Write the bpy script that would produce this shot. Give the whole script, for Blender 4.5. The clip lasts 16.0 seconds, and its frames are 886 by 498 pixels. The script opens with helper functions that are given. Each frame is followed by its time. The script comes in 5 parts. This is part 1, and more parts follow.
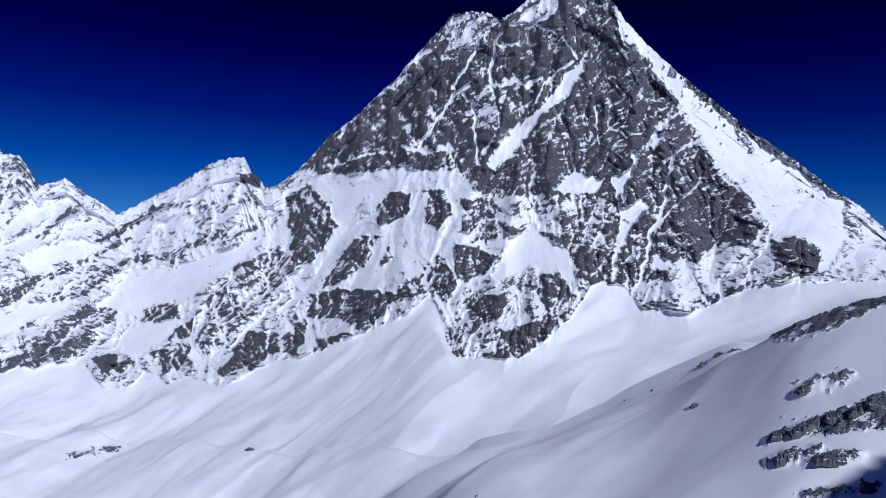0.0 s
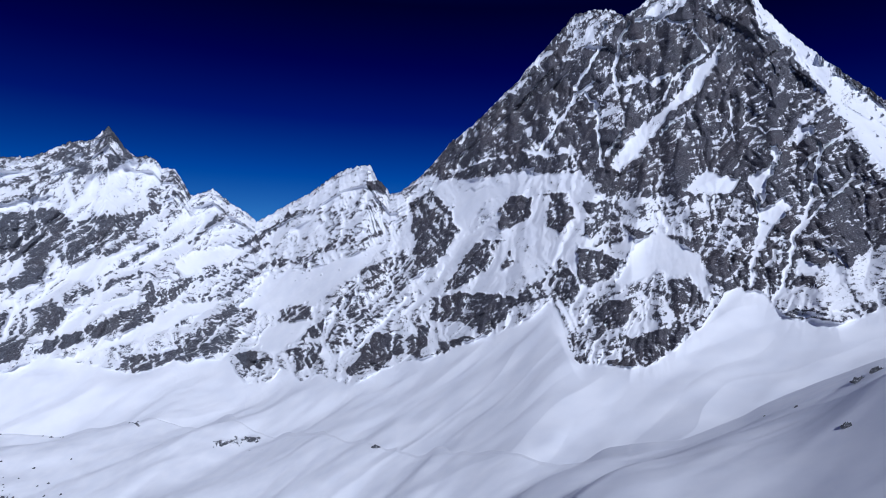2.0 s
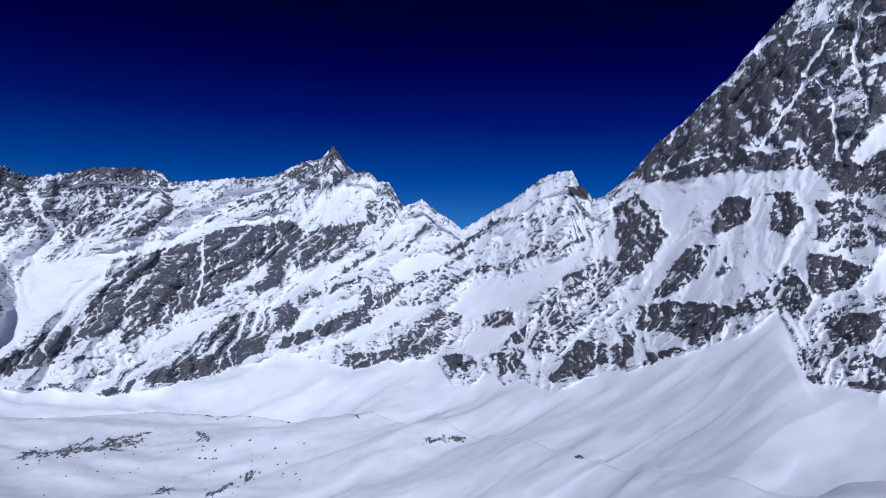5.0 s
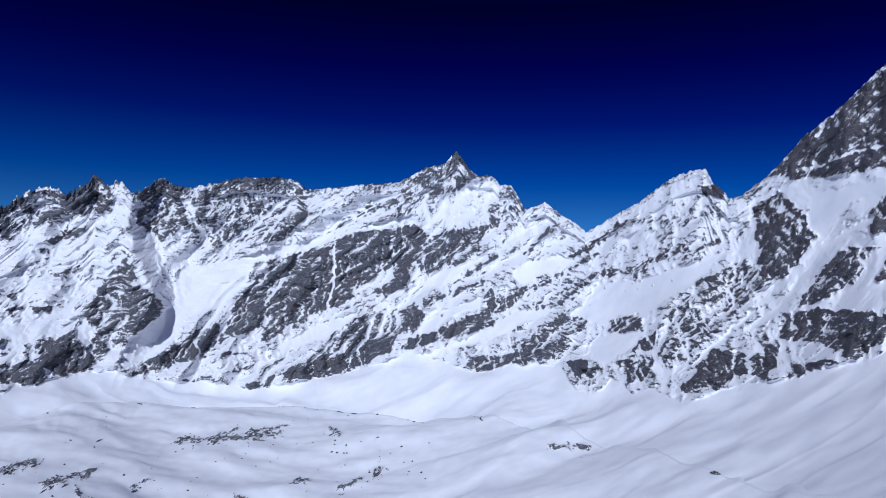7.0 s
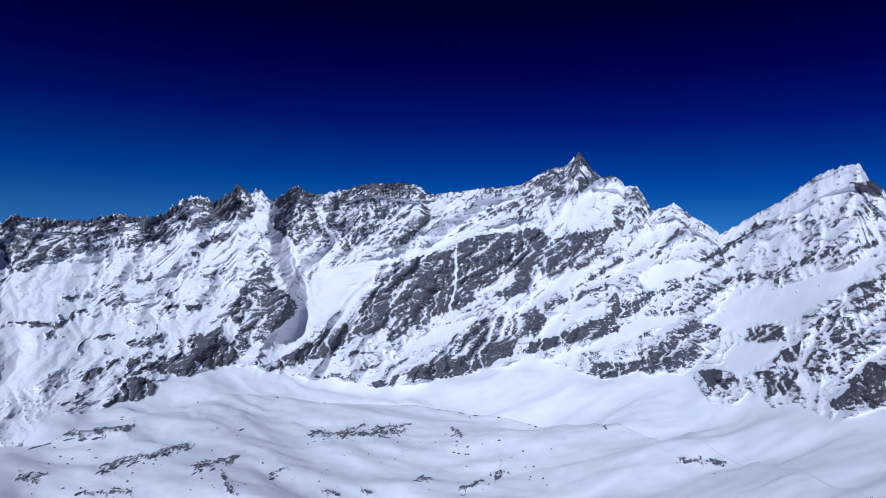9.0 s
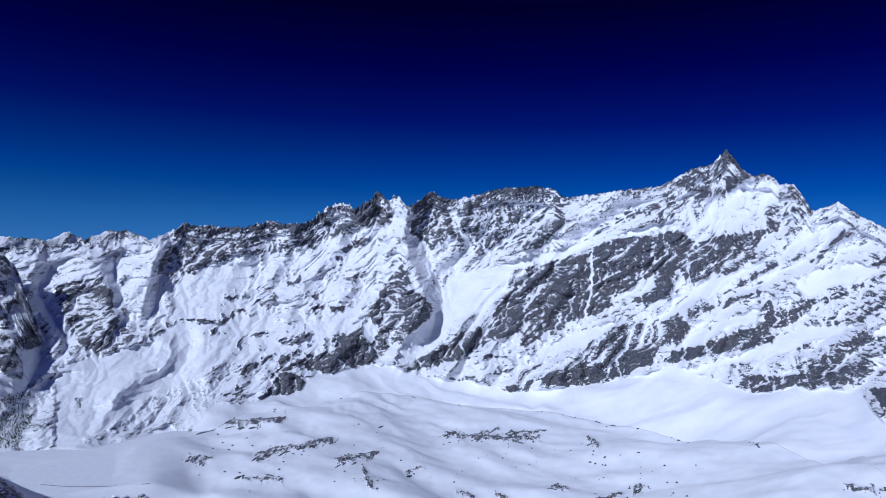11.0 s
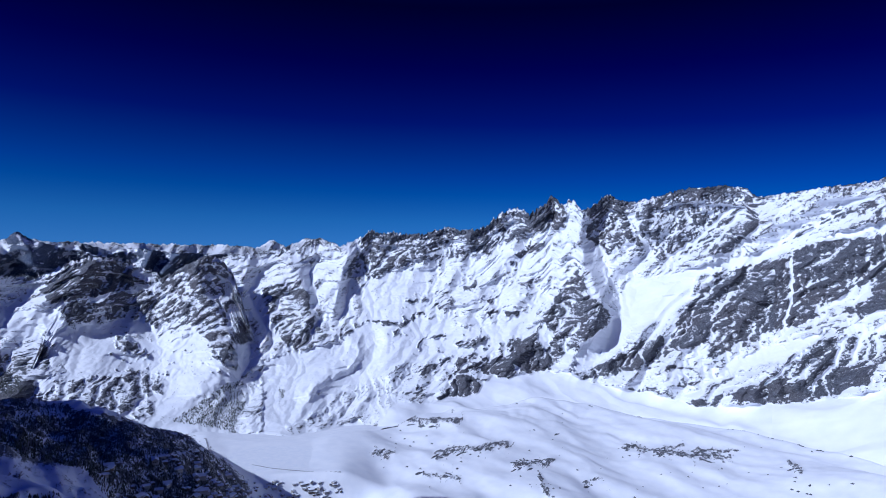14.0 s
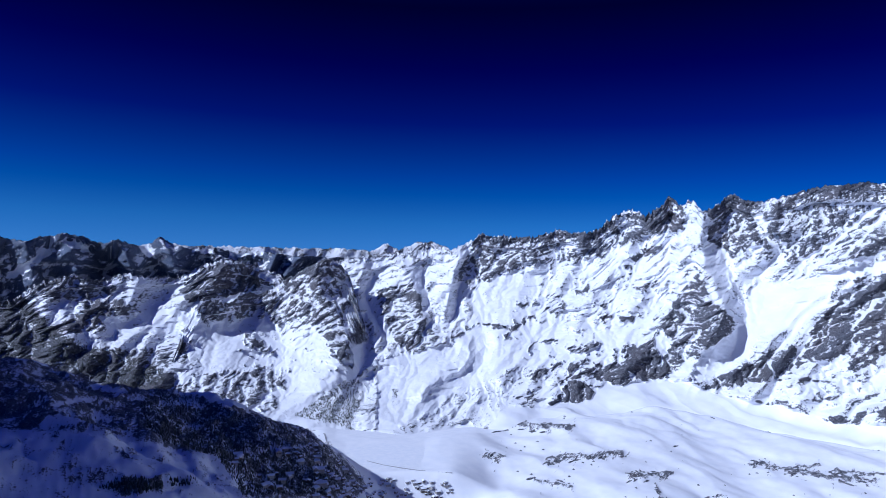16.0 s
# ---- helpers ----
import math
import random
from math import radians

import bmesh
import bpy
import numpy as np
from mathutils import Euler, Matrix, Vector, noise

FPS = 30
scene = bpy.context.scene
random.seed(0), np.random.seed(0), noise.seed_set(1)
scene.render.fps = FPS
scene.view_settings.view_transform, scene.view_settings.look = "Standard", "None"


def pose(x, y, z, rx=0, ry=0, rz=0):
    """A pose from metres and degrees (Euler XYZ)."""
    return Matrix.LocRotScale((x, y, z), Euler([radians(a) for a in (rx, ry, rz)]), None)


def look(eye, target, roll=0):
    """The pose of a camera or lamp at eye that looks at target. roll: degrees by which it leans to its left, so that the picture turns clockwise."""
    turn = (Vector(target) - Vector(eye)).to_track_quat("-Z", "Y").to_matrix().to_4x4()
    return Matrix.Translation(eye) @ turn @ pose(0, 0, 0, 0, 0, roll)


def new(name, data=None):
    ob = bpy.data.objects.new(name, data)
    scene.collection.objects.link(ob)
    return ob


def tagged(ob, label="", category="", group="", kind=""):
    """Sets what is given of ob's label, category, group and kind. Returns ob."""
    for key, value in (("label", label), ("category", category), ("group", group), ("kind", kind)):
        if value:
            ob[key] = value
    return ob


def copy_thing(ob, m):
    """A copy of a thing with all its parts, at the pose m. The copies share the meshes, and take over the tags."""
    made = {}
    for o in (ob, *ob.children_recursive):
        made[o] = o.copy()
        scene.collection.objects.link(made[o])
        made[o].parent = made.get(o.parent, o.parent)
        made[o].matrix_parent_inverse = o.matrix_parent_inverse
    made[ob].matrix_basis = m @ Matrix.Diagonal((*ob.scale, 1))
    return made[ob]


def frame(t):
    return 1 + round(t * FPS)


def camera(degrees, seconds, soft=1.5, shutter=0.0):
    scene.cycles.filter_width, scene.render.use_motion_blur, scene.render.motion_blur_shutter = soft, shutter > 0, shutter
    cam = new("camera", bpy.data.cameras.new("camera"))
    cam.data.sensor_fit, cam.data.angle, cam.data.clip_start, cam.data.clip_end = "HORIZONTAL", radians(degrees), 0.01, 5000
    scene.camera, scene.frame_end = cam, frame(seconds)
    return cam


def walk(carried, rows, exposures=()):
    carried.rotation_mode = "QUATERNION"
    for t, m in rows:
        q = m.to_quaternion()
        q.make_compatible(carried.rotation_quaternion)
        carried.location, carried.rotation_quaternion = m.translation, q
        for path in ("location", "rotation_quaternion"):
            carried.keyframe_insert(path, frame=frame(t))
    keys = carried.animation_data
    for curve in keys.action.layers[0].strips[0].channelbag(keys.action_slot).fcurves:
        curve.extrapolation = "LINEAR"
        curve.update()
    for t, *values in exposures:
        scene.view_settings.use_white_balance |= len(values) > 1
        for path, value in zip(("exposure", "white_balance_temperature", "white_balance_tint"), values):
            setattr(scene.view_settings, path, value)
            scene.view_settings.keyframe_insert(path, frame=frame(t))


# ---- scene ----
cam = camera(68.94, 16.0, soft=0.6)
EYE = Vector((0.0, 0.0, 700.0))
# seconds, then the camera's turn in degrees (Euler XYZ); it pans where it stands
TURNS = [
    (0.0, 90.565, -1.891, -0.019),
    (0.5, 90.559, -1.883, 2.606),
    (1.0, 90.559, -1.828, 5.333),
    (1.5, 90.577, -1.821, 7.992),
    (2.0, 90.582, -1.869, 10.702),
    (2.5, 90.589, -1.889, 13.484),
    (3.0, 90.584, -1.819, 16.253),
    (3.5, 90.593, -1.803, 19.118),
    (4.0, 90.588, -1.772, 22.161),
    (4.5, 90.589, -1.748, 25.368),
    (7.0, 90.574, -1.656, 39.352),
    (7.5, 90.564, -1.689, 41.721),
    (8.0, 90.564, -1.708, 44.238),
    (8.5, 90.563, -1.669, 47.025),
    (9.0, 90.542, -1.689, 50.073),
    (9.5, 90.542, -1.702, 53.019),
    (12.0, 90.563, -1.650, 67.440),
    (12.5, 90.559, -1.622, 69.935),
    (13.0, 90.576, -1.574, 72.315),
    (13.5, 90.592, -1.522, 74.734),
    (14.0, 90.593, -1.500, 77.306),
    (14.5, 90.601, -1.508, 79.884),
    (15.0, 90.604, -1.471, 82.359),
    (15.5, 90.611, -1.518, 84.778),
    (16.0, 90.621, -1.518, 87.087),
]
walk(cam, [(t, pose(*EYE, rx, ry, rz)) for t, rx, ry, rz in TURNS], [(0.0, 0.06, 5580.0, 9.5), (3.0, -0.1, 5560.0, 9.5), (8.0, -0.08, 5420.0, 10.0), (13.0, 0.06, 5120.0, 12.0), (16.0, 0.34, 5080.0, 12.5)])

# ---- light ----
SUN_AZ, SUN_EL = 200.0, 34.0  # degrees: bearing to the left of north (+y), height
world = bpy.data.worlds.new("sky")
scene.world = world
world.use_nodes = True
wn, wl = world.node_tree.nodes, world.node_tree.links
wn.clear()
w_out, w_bg = wn.new("ShaderNodeOutputWorld"), wn.new("ShaderNodeBackground")
sky = wn.new("ShaderNodeTexSky")
sky.sky_type, sky.sun_disc, sky.altitude = "NISHITA", False, 3300
sky.air_density, sky.dust_density, sky.ozone_density = 1.0, 0.2, 6.0
sky.sun_elevation, sky.sun_rotation = radians(SUN_EL), radians(-SUN_AZ)
deep = wn.new("ShaderNodeMix")  # the thin, dry air of the heights: deeper blue upwards, raised again overhead as fill
deep.data_type, deep.blend_type = "RGBA", "MULTIPLY"
deep.inputs[0].default_value = 1.0
geo, sep, ramp = wn.new("ShaderNodeTexCoord"), wn.new("ShaderNodeSeparateXYZ"), wn.new("ShaderNodeValToRGB")
wl.new(geo.outputs["Generated"], sep.inputs[0])
wl.new(sep.outputs["Z"], ramp.inputs[0])
# stops from 0.5 up lie above the view, brightened to fill shade with blue
stops = [(0.0, (0.085, 0.26, 0.58)), (0.05, (0.055, 0.24, 0.64)), (0.12, (0.008, 0.125, 0.65)), (0.2, (0.001, 0.028, 0.46)),
         (0.28, (0.0005, 0.004, 0.28)), (0.36, (0.0005, 0.002, 0.12)), (0.5, (0.002, 0.03, 0.45)), (1.0, (0.008, 0.12, 1.35))]
while len(ramp.color_ramp.elements) < len(stops):
    ramp.color_ramp.elements.new(0.5)
for e, (q, c) in zip(ramp.color_ramp.elements, stops):
    e.position, e.color = q, (*c, 1)
grey = wn.new("ShaderNodeRGBToBW")
wl.new(sky.outputs[0], grey.inputs[0])
wl.new(grey.outputs[0], deep.inputs[6])
wl.new(ramp.outputs[0], deep.inputs[7])
wl.new(deep.outputs[2], w_bg.inputs[0])
w_bg.inputs[1].default_value = 0.1
wl.new(w_bg.outputs[0], w_out.inputs[0])

lamp = bpy.data.lights.new("sun", "SUN")
lamp.energy, lamp.angle, lamp.color = 3.2, radians(0.53), (1.0, 0.97, 0.95)
sun_way = Vector((-math.sin(radians(SUN_AZ)) * math.cos(radians(SUN_EL)), math.cos(radians(SUN_AZ)) * math.cos(radians(SUN_EL)), math.sin(radians(SUN_EL))))
new("sun", lamp).matrix_world = look(sun_way * 3000, (0, 0, 0))


# ---- materials ----
def nodes_of(name):
    m = bpy.data.materials.new(name)
    m.use_nodes = True
    return m, m.node_tree.nodes, m.node_tree.links, m.node_tree.nodes["Principled BSDF"]


def noise_node(ns, ls, scale, detail=4.0, rough=0.55, stretch=(1, 1, 1)):
    co, mp, nz = ns.new("ShaderNodeTexCoord"), ns.new("ShaderNodeMapping"), ns.new("ShaderNodeTexNoise")
    mp.inputs["Scale"].default_value = stretch
    nz.inputs["Scale"].default_value, nz.inputs["Detail"].default_value, nz.inputs["Roughness"].default_value = scale, detail, rough
    ls.new(co.outputs["Object"], mp.inputs[0])
    ls.new(mp.outputs[0], nz.inputs["Vector"])
    return nz.outputs["Fac"]


def math_node(ns, ls, op, a, b=0.0, clamp=False):
    n = ns.new("ShaderNodeMath")
    n.operation, n.use_clamp = op, clamp
    for i, q in enumerate((a, b)):
        if isinstance(q, (int, float)):
            n.inputs[i].default_value = q
        else:
            ls.new(q, n.inputs[i])
    return n.outputs[0]


def ramp_node(ns, ls, fac, stops):
    r = ns.new("ShaderNodeValToRGB")
    while len(r.color_ramp.elements) < len(stops):
        r.color_ramp.elements.new(0.5)
    for e, (q, c) in zip(r.color_ramp.elements, stops):
        e.position, e.color = q, (*c, 1)
    ls.new(fac, r.inputs[0])
    return r.outputs[0]


def mix_node(ns, ls, fac, a, b):
    n = ns.new("ShaderNodeMix")
    n.data_type = "RGBA"
    for i, q in ((0, fac), (6, a), (7, b)):
        if isinstance(q, (int, float)):
            n.inputs[i].default_value = q
        elif isinstance(q, tuple):
            n.inputs[i].default_value = (*q, 1)
        else:
            ls.new(q, n.inputs[i])
    return n.outputs[2]


def alpine(name, grain, speckle, rock_a=(0.04, 0.043, 0.056), rock_b=(0.112, 0.119, 0.148), rust=(0.088, 0.076, 0.084), dusty=1.0):
    """Rock under snow: the mesh's own attribute 'bare' says how far the rock lies free; grain breaks up its edge."""
    m, ns, ls, bsdf = nodes_of(name)
    at = ns.new("ShaderNodeAttribute")
    at.attribute_name = "bare"
    sills = noise_node(ns, ls, grain, 7.0, 0.68, (0.7, 0.7, 2.6))
    chutes = noise_node(ns, ls, grain * 1.6, 6.0, 0.68, (1, 1, 0.45))
    fine = math_node(ns, ls, "ADD", math_node(ns, ls, "MULTIPLY", sills, 0.55), math_node(ns, ls, "MULTIPLY", chutes, 0.45))
    dust = noise_node(ns, ls, grain * 2.1, 4.0, 0.62, (1, 1, 1.5))
    powder = math_node(ns, ls, "ADD", at.outputs["Fac"], math_node(ns, ls, "MULTIPLY", math_node(ns, ls, "SUBTRACT", dust, 0.51), 2.4 * dusty))
    vo, co, mp = ns.new("ShaderNodeTexVoronoi"), ns.new("ShaderNodeTexCoord"), ns.new("ShaderNodeMapping")
    mp.inputs["Scale"].default_value, mp.inputs["Rotation"].default_value = (1, 1, 0.7), (0.3, 0.4, 0)
    vo.inputs["Scale"].default_value = grain * 2.4
    ls.new(co.outputs["Object"], mp.inputs[0])
    ls.new(mp.outputs[0], vo.inputs["Vector"])
    bw = ns.new("ShaderNodeRGBToBW")
    ls.new(vo.outputs["Color"], bw.inputs[0])
    powder = math_node(ns, ls, "ADD", powder, math_node(ns, ls, "MULTIPLY", math_node(ns, ls, "SUBTRACT", bw.outputs[0], 0.5), 1.1 * dusty))
    edge = math_node(ns, ls, "ADD", powder, math_node(ns, ls, "MULTIPLY", math_node(ns, ls, "SUBTRACT", fine, 0.5), speckle))
    bare = math_node(ns, ls, "MULTIPLY_ADD", edge, 3.8, True)
    bare.node.inputs[2].default_value = 0.5
    sift = noise_node(ns, ls, grain * 2.6, 5.0, 0.7, (0.8, 0.8, 2.4))
    thin = ramp_node(ns, ls, sift, [(0.5, (0, 0, 0)), (0.72, (0.5, 0.5, 0.5))])
    bare = math_node(ns, ls, "SUBTRACT", bare, thin, True)
    tone = math_node(ns, ls, "ADD", math_node(ns, ls, "MULTIPLY", noise_node(ns, ls, grain * 0.22, 7.0, 0.66, (1, 1, 2.2)), 0.75), math_node(ns, ls, "MULTIPLY", bw.outputs[0], 0.25))
    hue = noise_node(ns, ls, grain * 0.05, 3.0, 0.5)
    rock = ramp_node(ns, ls, tone, [(0.36, rock_a), (0.64, rock_b)])
    rock = mix_node(ns, ls, ramp_node(ns, ls, hue, [(0.45, (0, 0, 0)), (0.7, (0.8, 0.8, 0.8))]), rock, rust)
    packed = noise_node(ns, ls, grain * 0.1, 5.0, 0.5)
    snow = ramp_node(ns, ls, packed, [(0.3, (0.78, 0.8, 0.86)), (0.7, (0.86, 0.87, 0.91))])
    ls.new(mix_node(ns, ls, bare, snow, rock), bsdf.inputs["Base Color"])
    ls.new(ramp_node(ns, ls, bare, [(0, (0.55, 0.55, 0.55)), (1, (0.85, 0.85, 0.85))]), bsdf.inputs["Roughness"])
    bsdf.inputs["Specular IOR Level"].default_value = 0.25
    bp = ns.new("ShaderNodeBump")
    bp.inputs["Strength"].default_value, bp.inputs["Distance"].default_value = 0.5, 0.9 / grain
    ls.new(math_node(ns, ls, "MULTIPLY", math_node(ns, ls, "ADD", fine, math_node(ns, ls, "MULTIPLY", dust, 0.35)), math_node(ns, ls, "ADD", math_node(ns, ls, "MULTIPLY", bare, 1.0), 0.06)), bp.inputs["Height"])
    ls.new(bp.outputs[0], bsdf.inputs["Normal"])
    return m


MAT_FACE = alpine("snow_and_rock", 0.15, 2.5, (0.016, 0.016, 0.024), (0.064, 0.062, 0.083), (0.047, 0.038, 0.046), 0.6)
# rock colours lightened and blued against the near face, for the haze
MAT_WALL = alpine("snow_and_rock_far_hazed", 0.11, 2.5, (0.026, 0.028, 0.041), (0.088, 0.094, 0.12), (0.068, 0.061, 0.072), 0.6)
# haze put into the base colour: far forest and rock tinted blue
MAT_RANGE = alpine("far_forest_and_rock_hazed", 0.08, 2.4, (0.03, 0.045, 0.09), (0.07, 0.1, 0.18), (0.04, 0.055, 0.09), 0.7)
MAT_FIELD = alpine("snow_and_rock_near", 0.25, 2.6)


# ---- terrain tools ----
GRAD = np.random.RandomState(7).normal(size=(512, 3)).astype(np.float32)
GRAD /= np.linalg.norm(GRAD, axis=1, keepdims=True)
PERM = np.random.RandomState(8).permutation(512)
COS, SIN = (f(np.linspace(0, 2 * np.pi, 512, endpoint=False)).astype(np.float32) for f in (np.cos, np.sin))


def perlin(x, y, z):
    x, y, z = (np.asarray(q, np.float32) for q in np.broadcast_arrays(x, y, z))
    xi, yi, zi = (np.floor(q).astype(np.int32) for q in (x, y, z))
    fx, fy, fz = x - xi, y - yi, z - zi
    ux, uy, uz = (q * q * q * (q * (q * 6 - 15) + 10) for q in (fx, fy, fz))
    total = 0
    for a in (0, 1):
        for b in (0, 1):
            for c in (0, 1):
                h = PERM[(PERM[(PERM[(xi + a) & 511] + yi + b) & 511] + zi + c) & 511]
                g = GRAD[h]
                d = g[..., 0] * (fx - a) + g[..., 1] * (fy - b) + g[..., 2] * (fz - c)
                total = total + d * (ux if a else 1 - ux) * (uy if b else 1 - uy) * (uz if c else 1 - uz)
    return total * 1.5


def fbm(x, y, z, n=5, gain=0.5, ridged=False):
    total, amp, f, weight = 0, 1.0, 1.0, 0
    for k in range(n):
        q = perlin(x * f + 17.3 * k, y * f + 5.1 * k, z * f + 9.7 * k)
        total = total + amp * ((1 - 2 * np.abs(q)) if ridged else q)
        weight += amp
        amp, f = amp * gain, f * 2.03
    return total / weight


def smooth(q, a, b):
    q = np.clip((q - a) / (b - a), 0, 1)
    return q * q * (3 - 2 * q)


def line(az, pts):
    """A profile over the bearing: the heights of pts, joined."""
    pts = sorted(pts)
    return np.interp(az, [q[0] for q in pts], [q[1] for q in pts])


def calm_line(q, width):
    """The same profile without its corners."""
    w = max(3, int(width) | 1)
    for _ in range(2):
        q = np.convolve(np.pad(q, w // 2, "edge"), np.ones(w) / w, "valid")
    return q


def away(az, el, pts):
    """Angular distance to a broken line, and which side (for closed ones: inside)."""
    best = np.full(az.shape, 1e9, np.float32)
    for (x0, y0), (x1, y1) in zip(pts, pts[1:]):
        dx, dy = x1 - x0, y1 - y0
        k = np.clip(((az - x0) * dx + (el - y0) * dy) / (dx * dx + dy * dy + 1e-9), 0, 1)
        best = np.minimum(best, np.hypot(az - x0 - k * dx, el - y0 - k * dy))
    return best


def within(az, el, pts):
    inside = np.zeros(az.shape, bool)
    for (x0, y0), (x1, y1) in zip(pts, pts[1:] + pts[:1]):
        if y0 != y1:
            inside ^= ((y0 > el) != (y1 > el)) & (az < (x1 - x0) * (el - y0) / (y1 - y0) + x0)
    return inside


class Relief:
    """What lies on a slope, by bearing and height angle from the lookout: rock or snow, and spurs and gullies in metres."""

    def __init__(self, az, el, start):
        self.az, self.el = az, el
        self.bare = np.full(az.shape, start, np.float32)
        self.out = np.zeros(az.shape, np.float32)
        q = 0.9 + 0 * az
        self.wx = az + 0.35 * fbm(az * 1.1, el * 1.1, q, 3)
        self.wy = el + 0.35 * fbm(az * 1.1, el * 1.1, q + 40, 3)
        self.fray = perlin2(az * 2.2, el * 2.2, 71) + 0.7 * perlin2(az * 5.0, el * 5.0, 72) + 0.5 * perlin2(az * 11.0, el * 11.0, 73)

    def _box(self, pts, w):
        xs, ys = [q[0] for q in pts], [q[1] for q in pts]
        m = (self.az > min(xs) - w - 0.6) & (self.az < max(xs) + w + 0.6) & (self.el > min(ys) - w - 0.6) & (self.el < max(ys) + w + 0.6)
        return np.nonzero(m)

    def strip(self, pts, w, bare=None, out=0.0):
        ix = self._box(pts, w * 2)
        bare = bare * 0.85 if bare and bare > 0 else bare
        d = away(self.wx[ix], self.wy[ix], pts)
        if bare is not None:
            k = 1 - smooth(d * (1 + 0.8 * self.fray[ix]), 0.4 * w, 1.3 * w)
            self.bare[ix] += (bare - self.bare[ix]) * k
        if out:
            self.out[ix] += out * np.clip(1 - d / (2 * w), 0, 1)

    def area(self, pts, bare, soft=0.4):
        ix = self._box(pts, soft)
        bare = bare * 0.85 if bare > 0 else bare
        x, y = self.wx[ix], self.wy[ix]
        d = away(x, y, pts + pts[:1]) * np.where(within(x, y, pts), 1, -1) + 0.16 * self.fray[ix]
        self.bare[ix] += (bare - self.bare[ix]) * smooth(d, -soft / 2, soft / 2)

    def ridge(self, pts, w_left, w_right, out):
        """A ridge that falls gently to its left and steeply to its right."""
        ix = self._box(pts, max(w_left, w_right))
        d = away(self.wx[ix], self.wy[ix], pts)
        rising = sorted(pts, key=lambda q: q[1])
        cx = np.interp(self.wy[ix], [q[1] for q in rising], [q[0] for q in rising])
        turn = np.clip(0.5 + 0.5 * (self.wx[ix] - cx) / (d + 0.02), 0, 1)
        self.out[ix] += out * np.clip(1 - d / (w_right + (w_left - w_right) * turn), 0, 1)

    def flank(self, pts, w, side, out):
        """A ridge line: towards one side the slope falls back behind it."""
        low = min(q[1] for q in pts)
        ix = np.nonzero((self.az - min(q[0] for q in pts) < w) & (self.az > -60) & (self.el > low - 4))
        d = away(self.az[ix], self.el[ix], pts)
        rising = sorted(pts, key=lambda q: q[1])
        cx = np.interp(self.el[ix], [q[1] for q in rising], [q[0] for q in rising])
        on = (self.az[ix] - cx) * side > 0
        self.out[ix] += np.where(on, -out * np.clip(d / w, 0, 1), 0) * smooth(self.el[ix], low - 4, low + 1)


def place(az, el, r):
    a = np.radians(az)
    return np.stack([-np.sin(a) * r, np.cos(a) * r, EYE.z + r * np.tan(np.radians(el))], -1)


def grid_normals(p):
    du, dv = np.gradient(p, axis=1), np.gradient(p, axis=0)
    n = np.cross(du, dv)
    return n / (np.linalg.norm(n, axis=-1, keepdims=True) + 1e-9)


def sheet_mesh(name, p, bare, material, normals=None):
    rows, cols = p.shape[:2]
    k = np.arange(rows * cols).reshape(rows, cols)
    f = np.stack([k[:-1, :-1], k[:-1, 1:], k[1:, 1:], k[1:, :-1]], -1).reshape(-1, 4)
    if np.median(np.cross(p[1:, :-1] - p[:-1, :-1], p[1:, 1:] - p[:-1, :-1])[..., 2]) > 0:
        f = f[:, ::-1]  # outer side up
    me = bpy.data.meshes.new(name)
    me.vertices.add(rows * cols)
    me.vertices.foreach_set("co", p.reshape(-1).astype(np.float32))
    me.loops.add(f.size)
    me.loops.foreach_set("vertex_index", f.reshape(-1).astype(np.int32))
    me.polygons.add(len(f))
    me.polygons.foreach_set("loop_start", (np.arange(len(f)) * 4).astype(np.int32))
    me.update(calc_edges=True)
    me.polygons.foreach_set("use_smooth", np.ones(len(f), bool))
    me.attributes.new("bare", "FLOAT", "POINT").data.foreach_set("value", bare.reshape(-1).astype(np.float32))
    if normals is not None:
        n = normals.reshape(-1, 3)
        n = n * np.where(n[:, 2:].mean() < 0, -1, 1)
        me.normals_split_custom_set_from_vertices(n.astype(np.float32))
    me.materials.append(material)
    return new(name, me)


def facets(x, y, seed):
    """Broken planes, as rock splits: for each point the height and the tilt of the plane that it lies on."""
    xi, yi = np.floor(x).astype(np.int32), np.floor(y).astype(np.int32)
    best = np.full(x.shape, 9.0, np.float32)
    height, tilt = np.zeros(x.shape, np.float32), np.zeros(x.shape, np.float32)
    for a in (-1, 0, 1):
        for b in (-1, 0, 1):
            h = PERM[(PERM[(xi + a + seed) & 511] + yi + b) & 511]
            g, k = GRAD[h], GRAD[(h * 7 + 3) & 511]
            dx, dy = x - (xi + a + 0.5 + 0.45 * g[..., 0]), y - (yi + b + 0.5 + 0.45 * g[..., 1])
            d = dx * dx + dy * dy
            near = d < best
            best = np.where(near, d, best)
            height = np.where(near, 0.5 * g[..., 2] + k[..., 0] * dx + k[..., 1] * dy, height)
            tilt = np.where(near, k[..., 1], tilt)
    return height, tilt


def perlin2(x, y, seed):
    """Gradient noise in the plane, -1 to 1."""
    x, y = (np.asarray(q, np.float32) for q in np.broadcast_arrays(x, y))
    xi, yi = np.floor(x).astype(np.int32), np.floor(y).astype(np.int32)
    fx, fy = x - xi, y - yi
    ux, uy = (q * q * q * (q * (q * 6 - 15) + 10) for q in (fx, fy))
    total = 0
    for a in (0, 1):
        row = PERM[(xi + a + int(seed) * 31) & 511]
        for b in (0, 1):
            h = PERM[(row + yi + b) & 511]
            total = total + (COS[h] * (fx - a) + SIN[h] * (fy - b)) * (ux if a else 1 - ux) * (uy if b else 1 - uy)
    return total * 1.4


